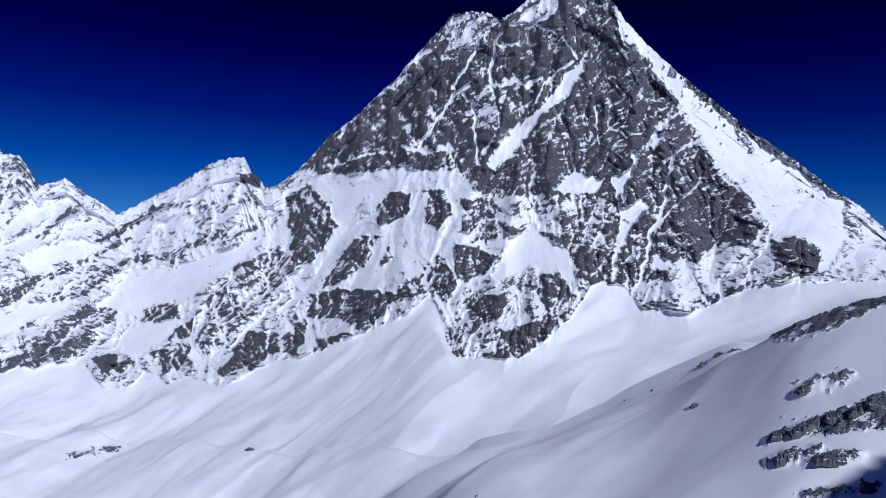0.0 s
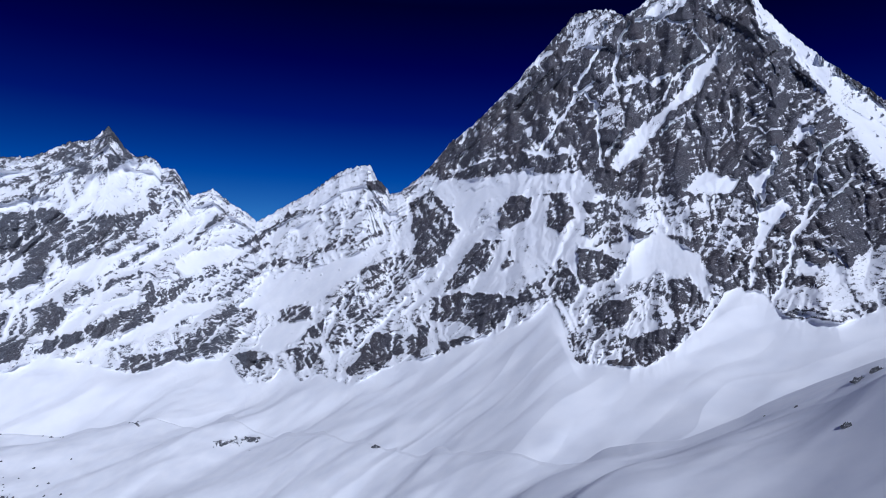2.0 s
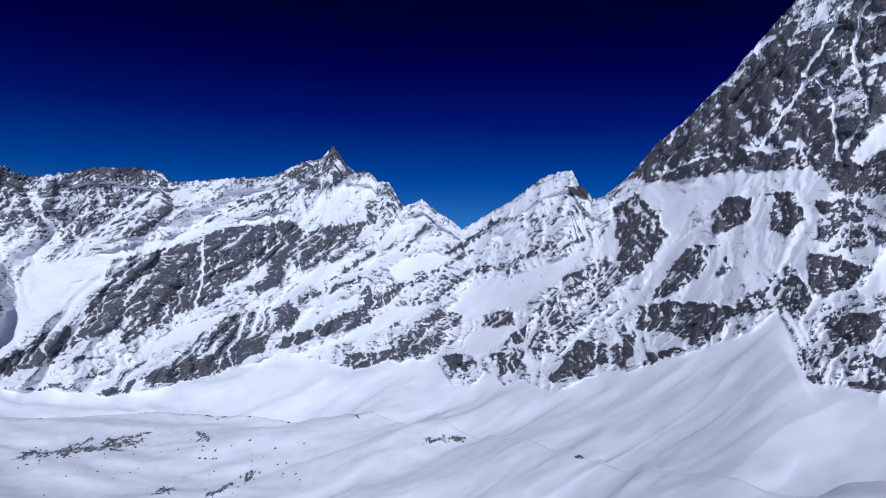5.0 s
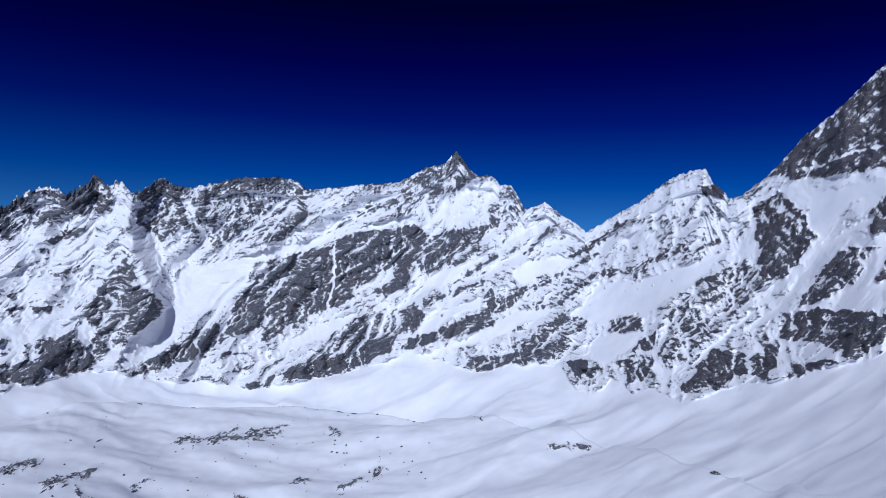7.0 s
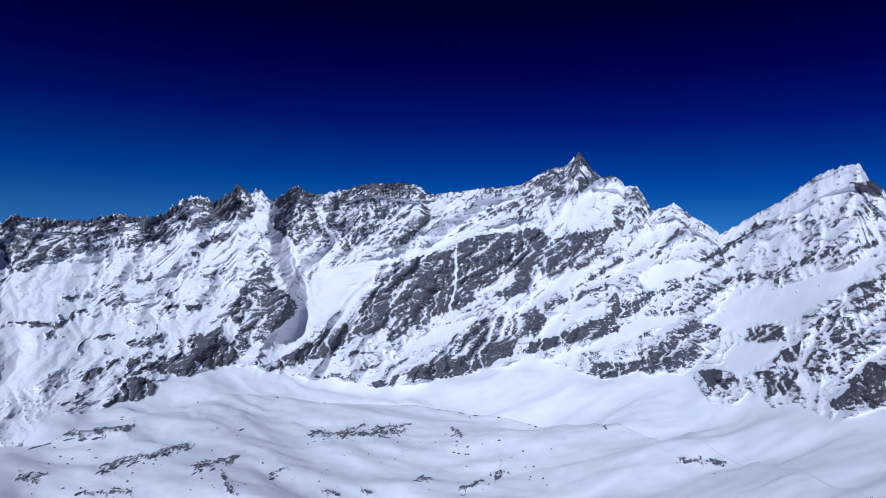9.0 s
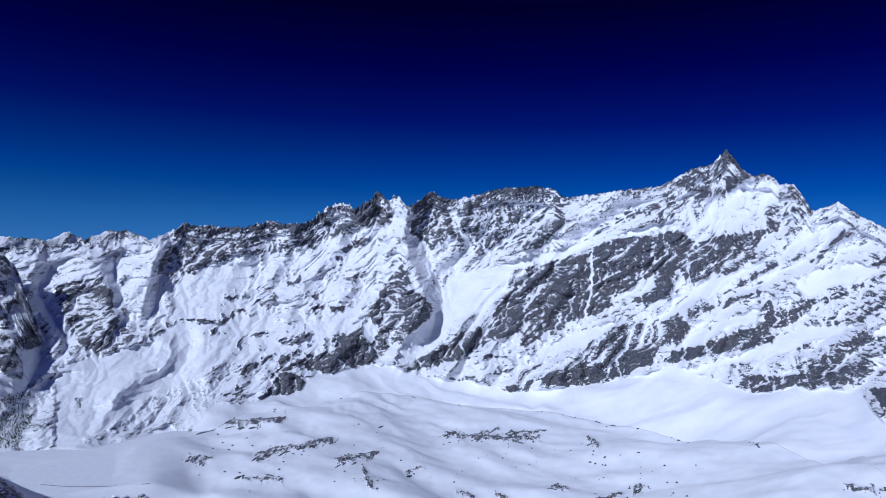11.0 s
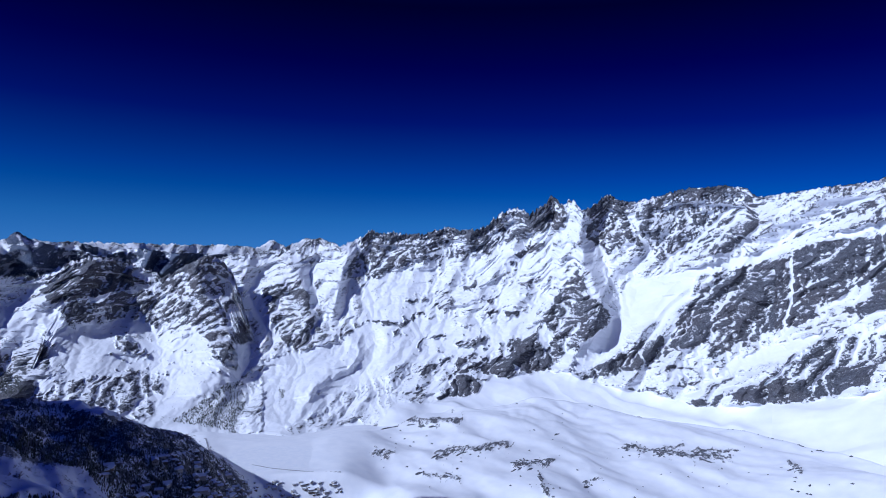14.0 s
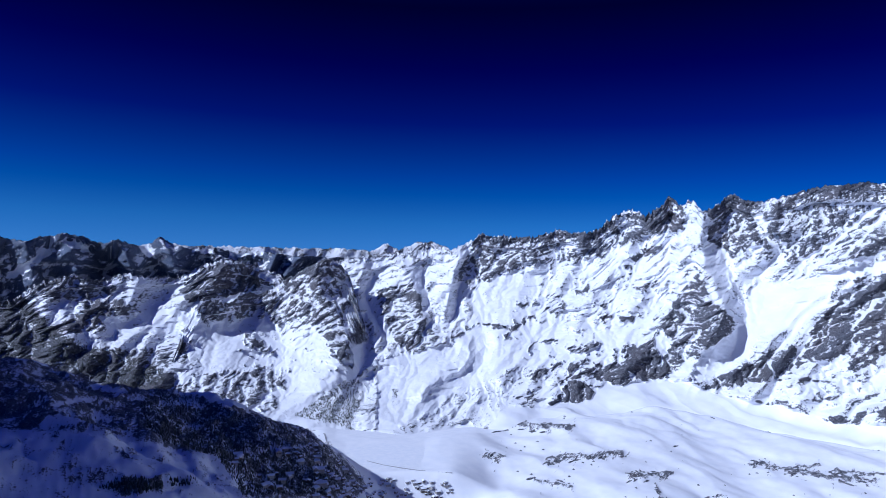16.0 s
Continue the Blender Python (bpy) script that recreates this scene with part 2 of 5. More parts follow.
def swells(x, y):
    """Wind-packed swells of the snow in metres, long across the slope."""
    r = np.hypot(x, y)
    along, over = (-0.5 * x + 0.86 * y) + 70 * fbm(x / 300, y / 300, 7.0, 3), 0.86 * x + 0.5 * y
    drift = np.abs(perlin2((along + 40 * perlin2(x / 190, y / 190, 62)) / 210, over / 700, 61))
    return np.minimum(44, 0.046 * r) * fbm(along / 250, over / 540, 0.3, 2, 0.3) + 16 * smooth(r, 500, 1000) * np.clip(0.45 - drift, 0, 1) + 7 * smooth(r, 350, 800) * fbm(along / 90, over / 200, 2.3, 2, 0.35) + 12 * smooth(r, 600, 1300) * fbm(x / 170, y / 170, 6.6, 3, 0.4)


def even(q):
    return (q - q.mean()) / (q.std() + 1e-6)


def ribbed(x, y, seed, n=2, gain=0.5):
    """Sharp ribs with rounded gullies between them, -1 to 1."""
    total, amp, f, weight = 0, 1.0, 1.0, 0
    for k in range(n):
        total = total + amp * (1 - 2.6 * np.abs(perlin2(x * f, y * f, seed + 5 * k)))
        weight += amp
        amp, f = amp * gain, f * 2.1
    return total / weight


def blurred(q, rows, cols):
    """The mean over a box of that half size."""
    for axis, w in ((0, rows), (1, cols)):
        pads = [(0, 0), (0, 0)]
        pads[axis] = (w + 1, w)
        c = np.cumsum(np.pad(q, pads, "edge"), axis=axis, dtype=np.float64)
        n = q.shape[axis]
        hi, lo = (c[2 * w + 1:2 * w + 1 + n], c[:n]) if axis == 0 else (c[:, 2 * w + 1:2 * w + 1 + n], c[:, :n])
        q = ((hi - lo) / (2 * w + 1)).astype(np.float32)
    return q


def grain2(x, y, seed):
    """Broken rock at many sizes, -1 to 1."""
    total, amp = 0, 0.5
    for k, size in enumerate((150, 70, 34, 16, 8)):
        total = total + amp * perlin2((x + 0.3 * y) / size, (y - 0.2 * x) / size, seed + 7 * k)
        amp *= 0.52
    return total


def gathered(height, tilt, down):
    """How many points' melt runs through each point, on its way from row to row down the lowest of three neighbours."""
    rows, cols = height.shape
    acc, col = np.ones((rows, cols), np.float32), np.arange(cols)
    drift = np.zeros(cols)
    for i in range(rows - 1, 0, -1):
        drift = drift + tilt * down[i]
        base = np.round(drift).astype(int)
        drift = drift - base
        best, low = col, np.full(cols, 1e9)
        for j in (-1, 0, 1):
            c = np.clip(col + base + j, 0, cols - 1)
            h = height[i - 1, c] + 0.4 * abs(j)
            best, low = np.where(h < low, c, best), np.minimum(h, low)
        acc[i - 1] += np.bincount(best, weights=acc[i], minlength=cols)
    return acc


def row_gap(on):
    """Along each row, how many points it is to the nearest one that is on."""
    cols = on.shape[1]
    k = np.broadcast_to(np.arange(cols), on.shape)
    left = np.maximum.accumulate(np.where(on, k, -999), axis=1)
    right = np.minimum.accumulate(np.where(on, k, 9999 + cols)[:, ::-1], axis=1)[:, ::-1]
    return np.minimum(k - left, right - k).astype(np.float32)


def slope_sheet(az0, az1, dx, rows, crest, base, r_crest, r_base, start, paint, rough=1.0, jag=0.2, bend=0.42, seed=0, back=500, slant=((0, 0.5),), far=4900, toe=None, size=((0, 1.0),), massive=((0, 1.0),), strata=((0, 0.4),)):
    """A mountain side between its foot and its skyline, with its back. Returns the bearings, the points and how bare they are."""
    az = np.arange(az0, az1 + dx / 2, dx)
    v = np.linspace(0, 1, rows)[:, None]
    spike = fbm(az * 1.3, seed, 0.5, 5, 0.6, True) * 0.5 + perlin(az * 6, seed, 2.5) * 0.4 + perlin(az * 15, seed, 4.5) * 0.25
    edge, foot = line(az, crest), calm_line(line(az, base) - 0.5, 3.0 / dx)
    broad = calm_line(edge, 4.0 / dx)
    el = foot + (edge - foot) * v + jag * (1 + smooth(az, 55, 70)) * spike * smooth(v, 0.93, 1.0)
    el[0] -= 1.6  # the lowest edge reaches under the ground
    AZ = np.broadcast_to(az, el.shape)
    rb, rc = calm_line(line(az, r_base), 8 / dx), calm_line(line(az, r_crest), 8 / dx)
    h = np.clip((el - foot) / (broad - foot), 0, 1.25)
    r = rb + (rc - rb) * ((1 + bend) * h - bend * h * h)
    rel = Relief(AZ, el, start)
    paint(rel)
    if toe:
        rel.bare += (-1.6 - rel.bare) * (1 - smooth(rel.wy - calm_line(line(az, toe), 0.9 / dx), -0.25, 0.25))
    q = place(AZ, el, r)
    scale = calm_line(line(az, size), 8 / dx)
    run = np.cumsum(np.radians(dx) * (rb + rc) / 2 / scale)
    s, z = np.broadcast_to(run, r.shape).astype(np.float32), (np.radians(el) * (rb + rc) / 2 / scale).astype(np.float32)
    # gullies gather down the slope, finer ones running into the greater; sharp ribs stand between them
    rock = smooth(rel.bare, -0.9, 0.25)
    firm = 0.1 + 0.9 * smooth(rel.bare, -1.05, 0.1)
    tilt = calm_line(line(az, slant), 6 / dx)
    warp = 60 * perlin2(s / 260, z / 260, seed + 1) + 25 * perlin2(s / 90, z / 90, seed + 2)
    lean = tilt * z
    u = s + lean + warp
    d1 = ribbed(u / 320, (z - 0.35 * lean) / 520, seed + 3, 1)
    d2 = ribbed((u + 30 * d1) / 140, (z - 0.35 * lean + 25 * d1) / 190, seed + 4, 1)
    broken = grain2(s, z, seed + 5)
    shape = rel.out + scale * (line(az, massive) * (34 * d1 + 17 * d2) + 46 * broken)
    across = np.radians(dx) * (rb + rc) / 2
    down = np.maximum(np.gradient(z, axis=0) * scale, 0.2).mean(1) / across.mean()
    acc = gathered(shape, tilt, down)
    gully, carved = [], 0
    for least, wide, deep in ((7, 5, 1.0), (45, 11, 0.9), (330, 34, 0.6)):
        gap = np.minimum(row_gap(acc > least), wide)
        gully.append(gap)
        carved = carved + deep * blurred(gap.astype(np.float32), 1, 0) * (firm if least < 300 else 0.1 + 0.9 * smooth(rel.bare, -1.2, -0.3)) * np.sqrt(across / scale / 2.1)
    bed = z + 0.2 * s + 0.45 * warp + 30 * broken
    ledge = ribbed((s + 0.6 * warp) / 60, bed / 13, seed + 8, 2, 0.6)
    shelf = 1 - 2.6 * np.abs(perlin2((s + 0.5 * warp) / 42, bed / 9, seed + 14))
    crack = 1 - 2.6 * np.abs(perlin2((s + lean + 0.6 * warp + 14 * broken) / 17, z / 60, seed + 15))
    slab, dip = facets((s + 0.7 * lean + 20 * broken) / 19, (z + 0.15 * s + 25 * broken) / 20, 3)
    band = calm_line(line(az, strata), 6 / dx)
    stony = 0.35 + 0.65 * blurred(rock.astype(np.float32), 20, 25)
    relief = line(az, massive) * stony * (34 * d1 + 17 * d2) + 22 * broken * firm + 1.5 * carved + 2.2 * band * ledge * rock + 3.6 * slab * rock
    fade = smooth(v, 0.0, 0.06)
    lift = fade * rough * (rel.out + scale * relief)
    steep = smooth(el - calm_line(line(az, toe), 2.0 / dx), -2.4, 0.3) * smooth(v, 0.02, 0.2) if toe else 1.0
    r = np.minimum(r - lift * steep, far)
    p = place(AZ, el, r)
    if toe:
        p[..., 2] += (1 - steep) * swells(q[..., 0], q[..., 1])
    # snow lies in the gullies and on the ledges, the steep and the jutting stand bare
    up = np.abs(grid_normals(p)[..., 2]).astype(np.float32)
    sheer = np.clip((blurred(up, 9, 14) - up) * 3.2, -0.9, 0.9)
    relief = relief.astype(np.float32)
    jut = np.clip((relief - blurred(relief, 3, 4)) / 3.4, -1, 1)
    fill = (0.3 * np.clip(1.3 - gully[0], 0, 1) + 0.45 * np.clip(1.0 - gully[1] / 1.7, 0, 1) + 0.85 * np.clip(1.0 - gully[2] / 2.8, 0, 1)) * (0.8 - 0.62 * np.clip(band, 0, 1))
    patch = perlin2((s + 0.5 * lean) / 70, z / 55, seed + 10) + (0.8 - 0.45 * np.clip(band, 0, 1)) * perlin2((s + 0.5 * lean) / 26, z / 22, seed + 11) + (0.9 - 0.5 * np.clip(band, 0, 1)) * perlin2((s + 0.3 * lean) / 11, z / 9, seed + 12) + (0.8 - 0.4 * np.clip(band, 0, 1)) * perlin2((s + 0.3 * z) / 5.5, (z + 0.2 * s) / 4.5, seed + 13)
    cover = rel.bare + (0.6 + 0.4 * np.maximum(rock, 1.3 * np.clip(band, 0, 1))) * (0.4 * sheer + 0.28 * jut + 0.42 * patch + 0.24 * dip) + 0.2 * band * ledge - 0.55 * fill + 0.1 + 0.4 * smooth(v, 0.95, 1.0) * smooth(AZ, 28, 36) - (0.2 + 0.3 * band) * smooth(shelf, 0.45, 0.95) - 0.3 * smooth(crack, 0.6, 0.98) + 0.1 * np.clip(band, 0, 1)
    # the far side, falling away
    tail = []
    for k in np.linspace(0.15, 1, 7):
        t = p[-1].copy()
        way = t[:, :2] / np.linalg.norm(t[:, :2], axis=1, keepdims=True)
        step = np.minimum(back * k, np.maximum(far + 40 - r[-1], 5.0) * k)
        t[:, :2] += way * step[:, None]
        t[:, 2] -= step * 1.1 + 18 * fbm(s[-1] / 60, k * 3, seed, 4)
        tail.append(t)
    p = np.concatenate([p, np.array(tail)], 0)
    cover = np.concatenate([cover, np.repeat(cover[-1:], 7, 0)], 0)
    return az, p, cover


def cut(az, p, cover, a, b):
    i, j = np.searchsorted(az, [a, b])
    return p[:, i:j + 1], cover[:, i:j + 1]


def mountain(label, p, cover, material, normals=None):
    """A mountain of two parts: the side towards the valley and the far side."""
    normals = grid_normals(p) if normals is None else normals
    root = new("mountain")
    foot = p[0, p.shape[1] // 2]
    root.location = foot
    for name, rows in (("face", slice(None, -7)), ("far_side", slice(-8, None))):
        ob = sheet_mesh(name, p[rows] - foot, cover[rows], material, normals[rows])
        ob.parent = root
    return tagged(root, label, "mountain")


# ---- the mountain wall, from the great pyramid round to the valley head ----
WALL_CREST = [(-44.41, -2.54), (-39.38, -0.65), (-34.44, 2.82), (-32.72, 4.70), (-31.25, 5.78), (-29.73, 7.11), (-28.16, 8.47), (-24.89, 10.89), (-22.73, 12.91), (-19.60, 15.53), (-16.80, 18.11), (-15.12, 19.94), (-14.13, 21.28), (-12.92, 22.20), (-10.95, 23.34), (-9.49, 23.18), (-8.05, 22.50), (-6.84, 21.75), (-5.38, 20.66), (-4.40, 20.18), (-3.13, 20.70), (-1.62, 20.76), (-0.12, 20.46), (0.85, 19.36), (2.79, 17.33), (4.71, 15.14), (6.64, 13.25), (8.55, 11.37), (10.45, 9.81), (11.85, 8.03), (12.77, 7.01), (14.16, 5.86), (14.85, 5.39), (15.55, 5.25), (15.94, 5.75), (16.75, 6.51), (17.34, 7.65), (18.39, 7.57), (19.72, 7.10), (21.02, 6.20), (22.70, 4.83), (23.95, 4.15), (25.58, 3.13), (26.96, 2.29)]
WALL_CREST += [(27.02, 2.53), (28.00, 3.15), (29.23, 3.87), (30.48, 4.93), (31.45, 4.42), (32.18, 4.21), (32.96, 5.53), (33.58, 6.36), (34.47, 6.25), (35.15, 7.12), (36.50, 7.09), (37.26, 7.67), (38.42, 9.27), (39.53, 7.96), (41.03, 7.71), (42.02, 7.04), (43.75, 6.23), (46.23, 5.99), (48.68, 5.63), (51.34, 5.27), (52.32, 5.99), (53.99, 6.24), (57.22, 5.99), (59.01, 5.32), (61.62, 4.87), (62.49, 5.22), (63.22, 5.54), (64.08, 4.79), (65.16, 4.00), (65.79, 4.76), (66.40, 4.94), (66.90, 4.50), (67.80, 5.40), (68.54, 4.55), (69.66, 3.78)]
WALL_CREST += [(69.46, 3.88), (70.94, 4.31), (71.89, 3.97), (72.94, 3.13), (73.97, 2.34), (75.62, 2.16), (77.05, 2.45), (78.79, 1.78), (81.06, 1.70), (82.87, 1.78), (83.93, 1.89)]
WALL_CREST += [(83.83, 2.01), (84.81, 1.13), (86.30, 0.54), (87.56, 0.76), (88.32, 1.04), (89.31, 0.61), (90.55, -0.02), (91.80, 0.19), (93.28, -0.39), (94.27, -0.27), (96.23, -0.67), (98.39, -1.61), (100.66, -2.34), (102.42, -1.69), (103.83, -1.14), (105.70, -0.99), (107.21, -1.35), (108.67, -2.27), (110.67, -2.52), (113.19, -2.32), (115.33, -2.69), (116.91, -2.35), (119.35, -3.12), (120.77, -4.24), (122.79, -4.49), (124.40, -4.57)]
WALL_BASE = [(-44.46, -5.38), (-34.61, -5.01), (-24.62, -10.38), (-13.58, -14.46), (-1.38, -16.62), (8.54, -16.98), (18.00, -16.30), (26.56, -14.95), (34.03, -13.37)]
WALL_BASE += [(38.14, -13.83), (48.10, -13.35), (57.55, -12.84), (69.92, -11.99)]
WALL_BASE += [(76.76, -13.32), (82.04, -13.92)]
WALL_BASE += [(78.45, -14.39), (83.35, -16.03), (89.84, -16.43), (95.78, -16.19), (100.62, -15.15), (105.27, -14.05), (109.69, -12.91), (121.23, -11.93), (123.89, -11.63)]
# the line at which the rock rises from the snow
WALL_TOE = [(-44.37, -0.39), (-34.52, -0.90), (-30.30, -1.11), (-27.22, -1.27), (-24.40, -2.31), (-21.47, -4.10), (-17.46, -4.10), (-15.55, -2.04), (-13.19, -1.90), (-11.61, -4.90), (-9.02, -7.47), (-7.10, -8.84), (-4.12, -8.98), (-0.62, -9.11), (-0.25, -5.38), (1.06, -3.68), (4.48, -6.26), (6.93, -7.05), (10.78, -8.79), (13.16, -9.31), (16.39, -10.40), (18.39, -11.73), (21.31, -10.50), (22.56, -11.56), (24.31, -9.71), (25.48, -11.41), (27.88, -11.26), (29.86, -9.45), (32.06, -9.52), (34.15, -9.79)]
WALL_TOE += [(28.39, -9.32), (30.34, -8.95), (33.30, -9.09), (36.25, -10.28), (37.51, -9.75), (42.30, -8.66), (46.23, -10.17), (50.11, -11.12), (56.22, -11.70), (58.51, -10.94), (62.00, -10.80), (64.51, -10.54), (66.15, -9.71), (68.10, -10.03), (69.98, -10.20), (71.42, -10.63), (73.52, -10.65)]
WALL_TOE += [(73.53, -11.90), (76.79, -12.34), (80.61, -13.06), (82.04, -13.92), (84.14, -14.06)]
WALL_TOE += [(77.99, -13.43), (83.36, -15.80), (89.84, -16.43), (95.77, -16.41), (100.61, -15.38), (105.26, -14.28), (109.68, -13.13), (121.23, -12.13), (123.88, -11.83)]
WALL_RC = [(-52, 1650), (-34, 1750), (-22, 2000), (-11, 2200), (0, 2200), (10, 2450), (17, 2700), (27, 3300), (38, 3850), (52, 4300), (68, 4500), (84, 4550), (90, 4550), (95, 4500), (105, 4450), (128, 4350)]
WALL_RB = [(-52, 900), (-34, 950), (-20, 1000), (-10, 1000), (0, 1030), (10, 1250), (19, 1550), (27, 2050), (38, 2550), (50, 3000), (60, 3200), (70, 3200), (80, 2800), (90, 2450), (96, 2600), (104, 2900), (128, 3000)]


def paint_wall(g):
    # great pyramid: its rock, then the gullies and ledges that hold snow
    g.flank([(-13.57, 21.37), (-15.42, 18.53), (-17.23, 15.96), (-20.00, 13.15), (-20.71, 11.60), (-22.72, 8.83), (-25.31, 5.40), (-27.18, 3.06), (-28.95, 2.10)], 9.0, -1, 330)
    g.area([(12.50, 7.17), (10.15, 10.22), (7.25, 12.78), (3.36, 16.24), (0.96, 19.51), (-0.01, 20.64), (-3.01, 20.66), (-5.01, 20.20), (-7.41, 21.67), (-10.23, 24.07), (-13.05, 24.29), (-14.04, 22.58), (-14.43, 20.24), (-15.32, 18.25), (-16.95, 16.62), (-19.23, 13.62), (-20.93, 10.64), (-22.55, 7.90), (-24.62, 5.63), (-26.25, 3.20), (-25.69, 2.31), (-24.13, 1.39), (-22.91, 1.81), (-21.71, 0.42), (-20.02, 0.36), (-17.46, -1.61), (-14.77, -1.97), (-12.93, -2.05), (-10.97, 0.55), (-9.50, 1.97), (-6.10, 1.88), (-3.01, 5.77), (-0.95, 7.70), (2.05, 7.62), (5.06, 7.52), (7.52, 6.18), (11.01, 6.76)], 0.68, 0.4)
    g.area([(0.43, 18.98), (-0.02, 20.42), (-2.76, 20.66), (-4.77, 19.98), (-2.96, 19.32), (-2.46, 17.83), (0.14, 17.71)], -0.35, 0.25)
    g.strip([(1.65, 17.68), (2.39, 17.34), (3.36, 16.48)], 0.25, -0.4)
    g.strip([(3.58, 15.54), (4.81, 14.55), (6.53, 13.67), (7.75, 12.66), (8.93, 11.01), (9.40, 10.02)], 0.2, -0.35)
    g.area([(-5.03, 19.75), (-7.42, 21.45), (-9.33, 22.45), (-9.62, 20.94), (-7.96, 19.91), (-5.52, 19.88)], -0.45, 0.25)
    g.strip([(-5.27, 19.88), (-7.48, 19.75), (-8.71, 19.36), (-10.39, 19.47)], 0.1, -0.8)
    g.strip([(-2.80, 19.55), (-2.46, 17.97), (-1.66, 16.58), (-0.56, 14.94), (-0.73, 14.37), (0.32, 12.78), (1.08, 11.56), (1.75, 10.57), (2.37, 9.48)], 0.13, -0.95, -5)
    g.strip([(-1.62, 14.86), (-0.64, 13.99), (0.23, 13.03)], 0.2, -0.7)
    g.strip([(-4.78, 19.76), (-4.18, 18.42), (-3.74, 16.83), (-3.69, 15.44), (-4.23, 14.03), (-4.52, 12.85), (-4.70, 11.90), (-4.10, 10.45), (-3.40, 9.22)], 0.13, -0.95, -5)
    g.strip([(-1.24, 14.24), (-2.27, 13.31), (-2.47, 11.63), (-2.62, 10.18), (-2.83, 8.23)], 0.12, -0.9, -5)
    g.area([(-2.49, 14.02), (-3.70, 15.20), (-5.21, 14.50), (-4.33, 11.17), (-2.69, 11.25)], -0.1, 0.3)
    g.strip([(-4.60, 14.97), (-5.67, 15.29), (-6.91, 14.96), (-8.01, 15.50)], 0.2, -0.8)
    g.strip([(-4.34, 18.19), (-6.06, 18.26)], 0.12, -0.6)
    g.area([(-11.65, 16.98), (-12.18, 16.74), (-11.10, 14.87), (-10.10, 13.65), (-8.31, 12.37), (-7.15, 10.71), (-5.98, 9.01), (-4.44, 7.67), (-3.53, 8.15), (-4.61, 9.97), (-5.81, 11.18), (-7.47, 12.61), (-8.75, 13.77), (-10.13, 15.59)], -0.8, 0.3)
    g.strip([(-11.32, 17.04), (-9.54, 16.06), (-8.37, 14.84), (-7.93, 13.55)], 0.12, -0.8)
    g.strip([(-9.80, 12.44), (-8.71, 11.89), (-7.77, 10.94)], 0.08, -0.8)
    g.strip([(-10.02, 18.96), (-10.68, 17.83), (-11.32, 17.04)], 0.09, -0.85)
    g.strip([(-12.32, 18.07), (-11.75, 16.89)], 0.08, -0.7)
    g.strip([(-14.39, 11.33), (-15.55, 10.60), (-16.67, 10.80)], 0.1, -0.5)
    g.strip([(-12.95, 12.98), (-13.10, 11.12), (-13.32, 10.09)], 0.08, -0.5)
    g.strip([(-15.33, 18.03), (-16.11, 17.50), (-16.49, 16.86), (-15.52, 16.26), (-16.08, 15.57), (-16.42, 14.88)], 0.05, -0.8)
    g.strip([(-14.57, 20.44), (-15.08, 18.70), (-15.54, 18.32)], 0.2, -0.5)
    g.strip([(-20.20, 12.68), (-19.27, 12.06), (-18.41, 11.65), (-17.78, 10.76), (-17.37, 9.54)], 0.22, -0.3)
    g.area([(-17.70, 10.40), (-19.17, 11.16), (-18.98, 10.27), (-17.73, 9.53)], -0.7, 0.2)
    g.strip([(-21.86, 10.46), (-20.20, 9.55), (-19.15, 8.67), (-18.09, 7.68)], 0.12, -0.8)
    g.strip([(-16.36, 9.19), (-16.08, 7.80), (-15.66, 6.77), (-15.47, 5.35)], 0.25, -0.9)
    g.area([(-14.28, 7.25), (-16.08, 7.80), (-15.68, 5.92), (-14.87, 5.59)], -0.8, 0.25)
    g.area([(-15.36, 4.50), (-17.04, 5.45), (-17.55, 4.75), (-16.52, 3.32), (-15.84, 2.13), (-15.46, 1.16), (-15.18, -0.28), (-15.08, -1.48), (-14.63, -1.73), (-14.71, 0.18), (-15.11, 2.11), (-15.30, 3.54)], -0.9, 0.2)
    g.strip([(-15.01, 5.68), (-15.37, 4.26)], 0.15, -0.9)
    g.strip([(-19.35, 9.35), (-19.19, 7.29), (-18.85, 5.45), (-18.46, 3.82), (-17.83, 2.64), (-17.69, 1.22), (-17.33, -0.20), (-17.02, -1.72)], 0.13, -1.0, -6)
    g.strip([(-21.46, 6.80), (-20.73, 5.67), (-19.69, 4.75), (-18.64, 3.59), (-18.01, 2.64)], 0.13, -1.0, -4)
    g.strip([(-22.74, 8.47), (-21.93, 7.69), (-21.53, 7.16)], 0.09, -0.7)
    g.area([(-9.84, 6.47), (-11.23, 7.59), (-13.69, 6.96), (-13.25, 5.91), (-10.82, 5.65), (-9.37, 6.03)], -0.9, 0.2)
    g.area([(-5.49, 5.58), (-9.86, 5.64), (-10.69, 2.00), (-8.04, 2.33), (-5.83, 2.76), (-3.08, 3.79), (-3.52, 5.54)], -0.35, 0.3)
    g.area([(-10.35, 5.55), (-14.55, 5.92), (-15.14, 1.15), (-10.97, 0.64)], 0.1, 0.3)
    g.strip([(-11.13, 3.23), (-12.53, 3.60), (-13.70, 3.38)], 0.12, -0.5)
    g.strip([(-10.94, 1.62), (-12.34, 2.04), (-13.98, 1.60)], 0.1, -0.4)
    g.area([(-18.06, 0.62), (-19.46, 0.44), (-19.91, -0.34), (-18.01, -0.74)], -1.0, 0.2)
    g.area([(-21.71, 0.42), (-23.52, 1.92), (-24.21, 1.39), (-22.93, 1.04), (-22.15, -0.57), (-20.47, -0.78)], -0.5, 0.25)
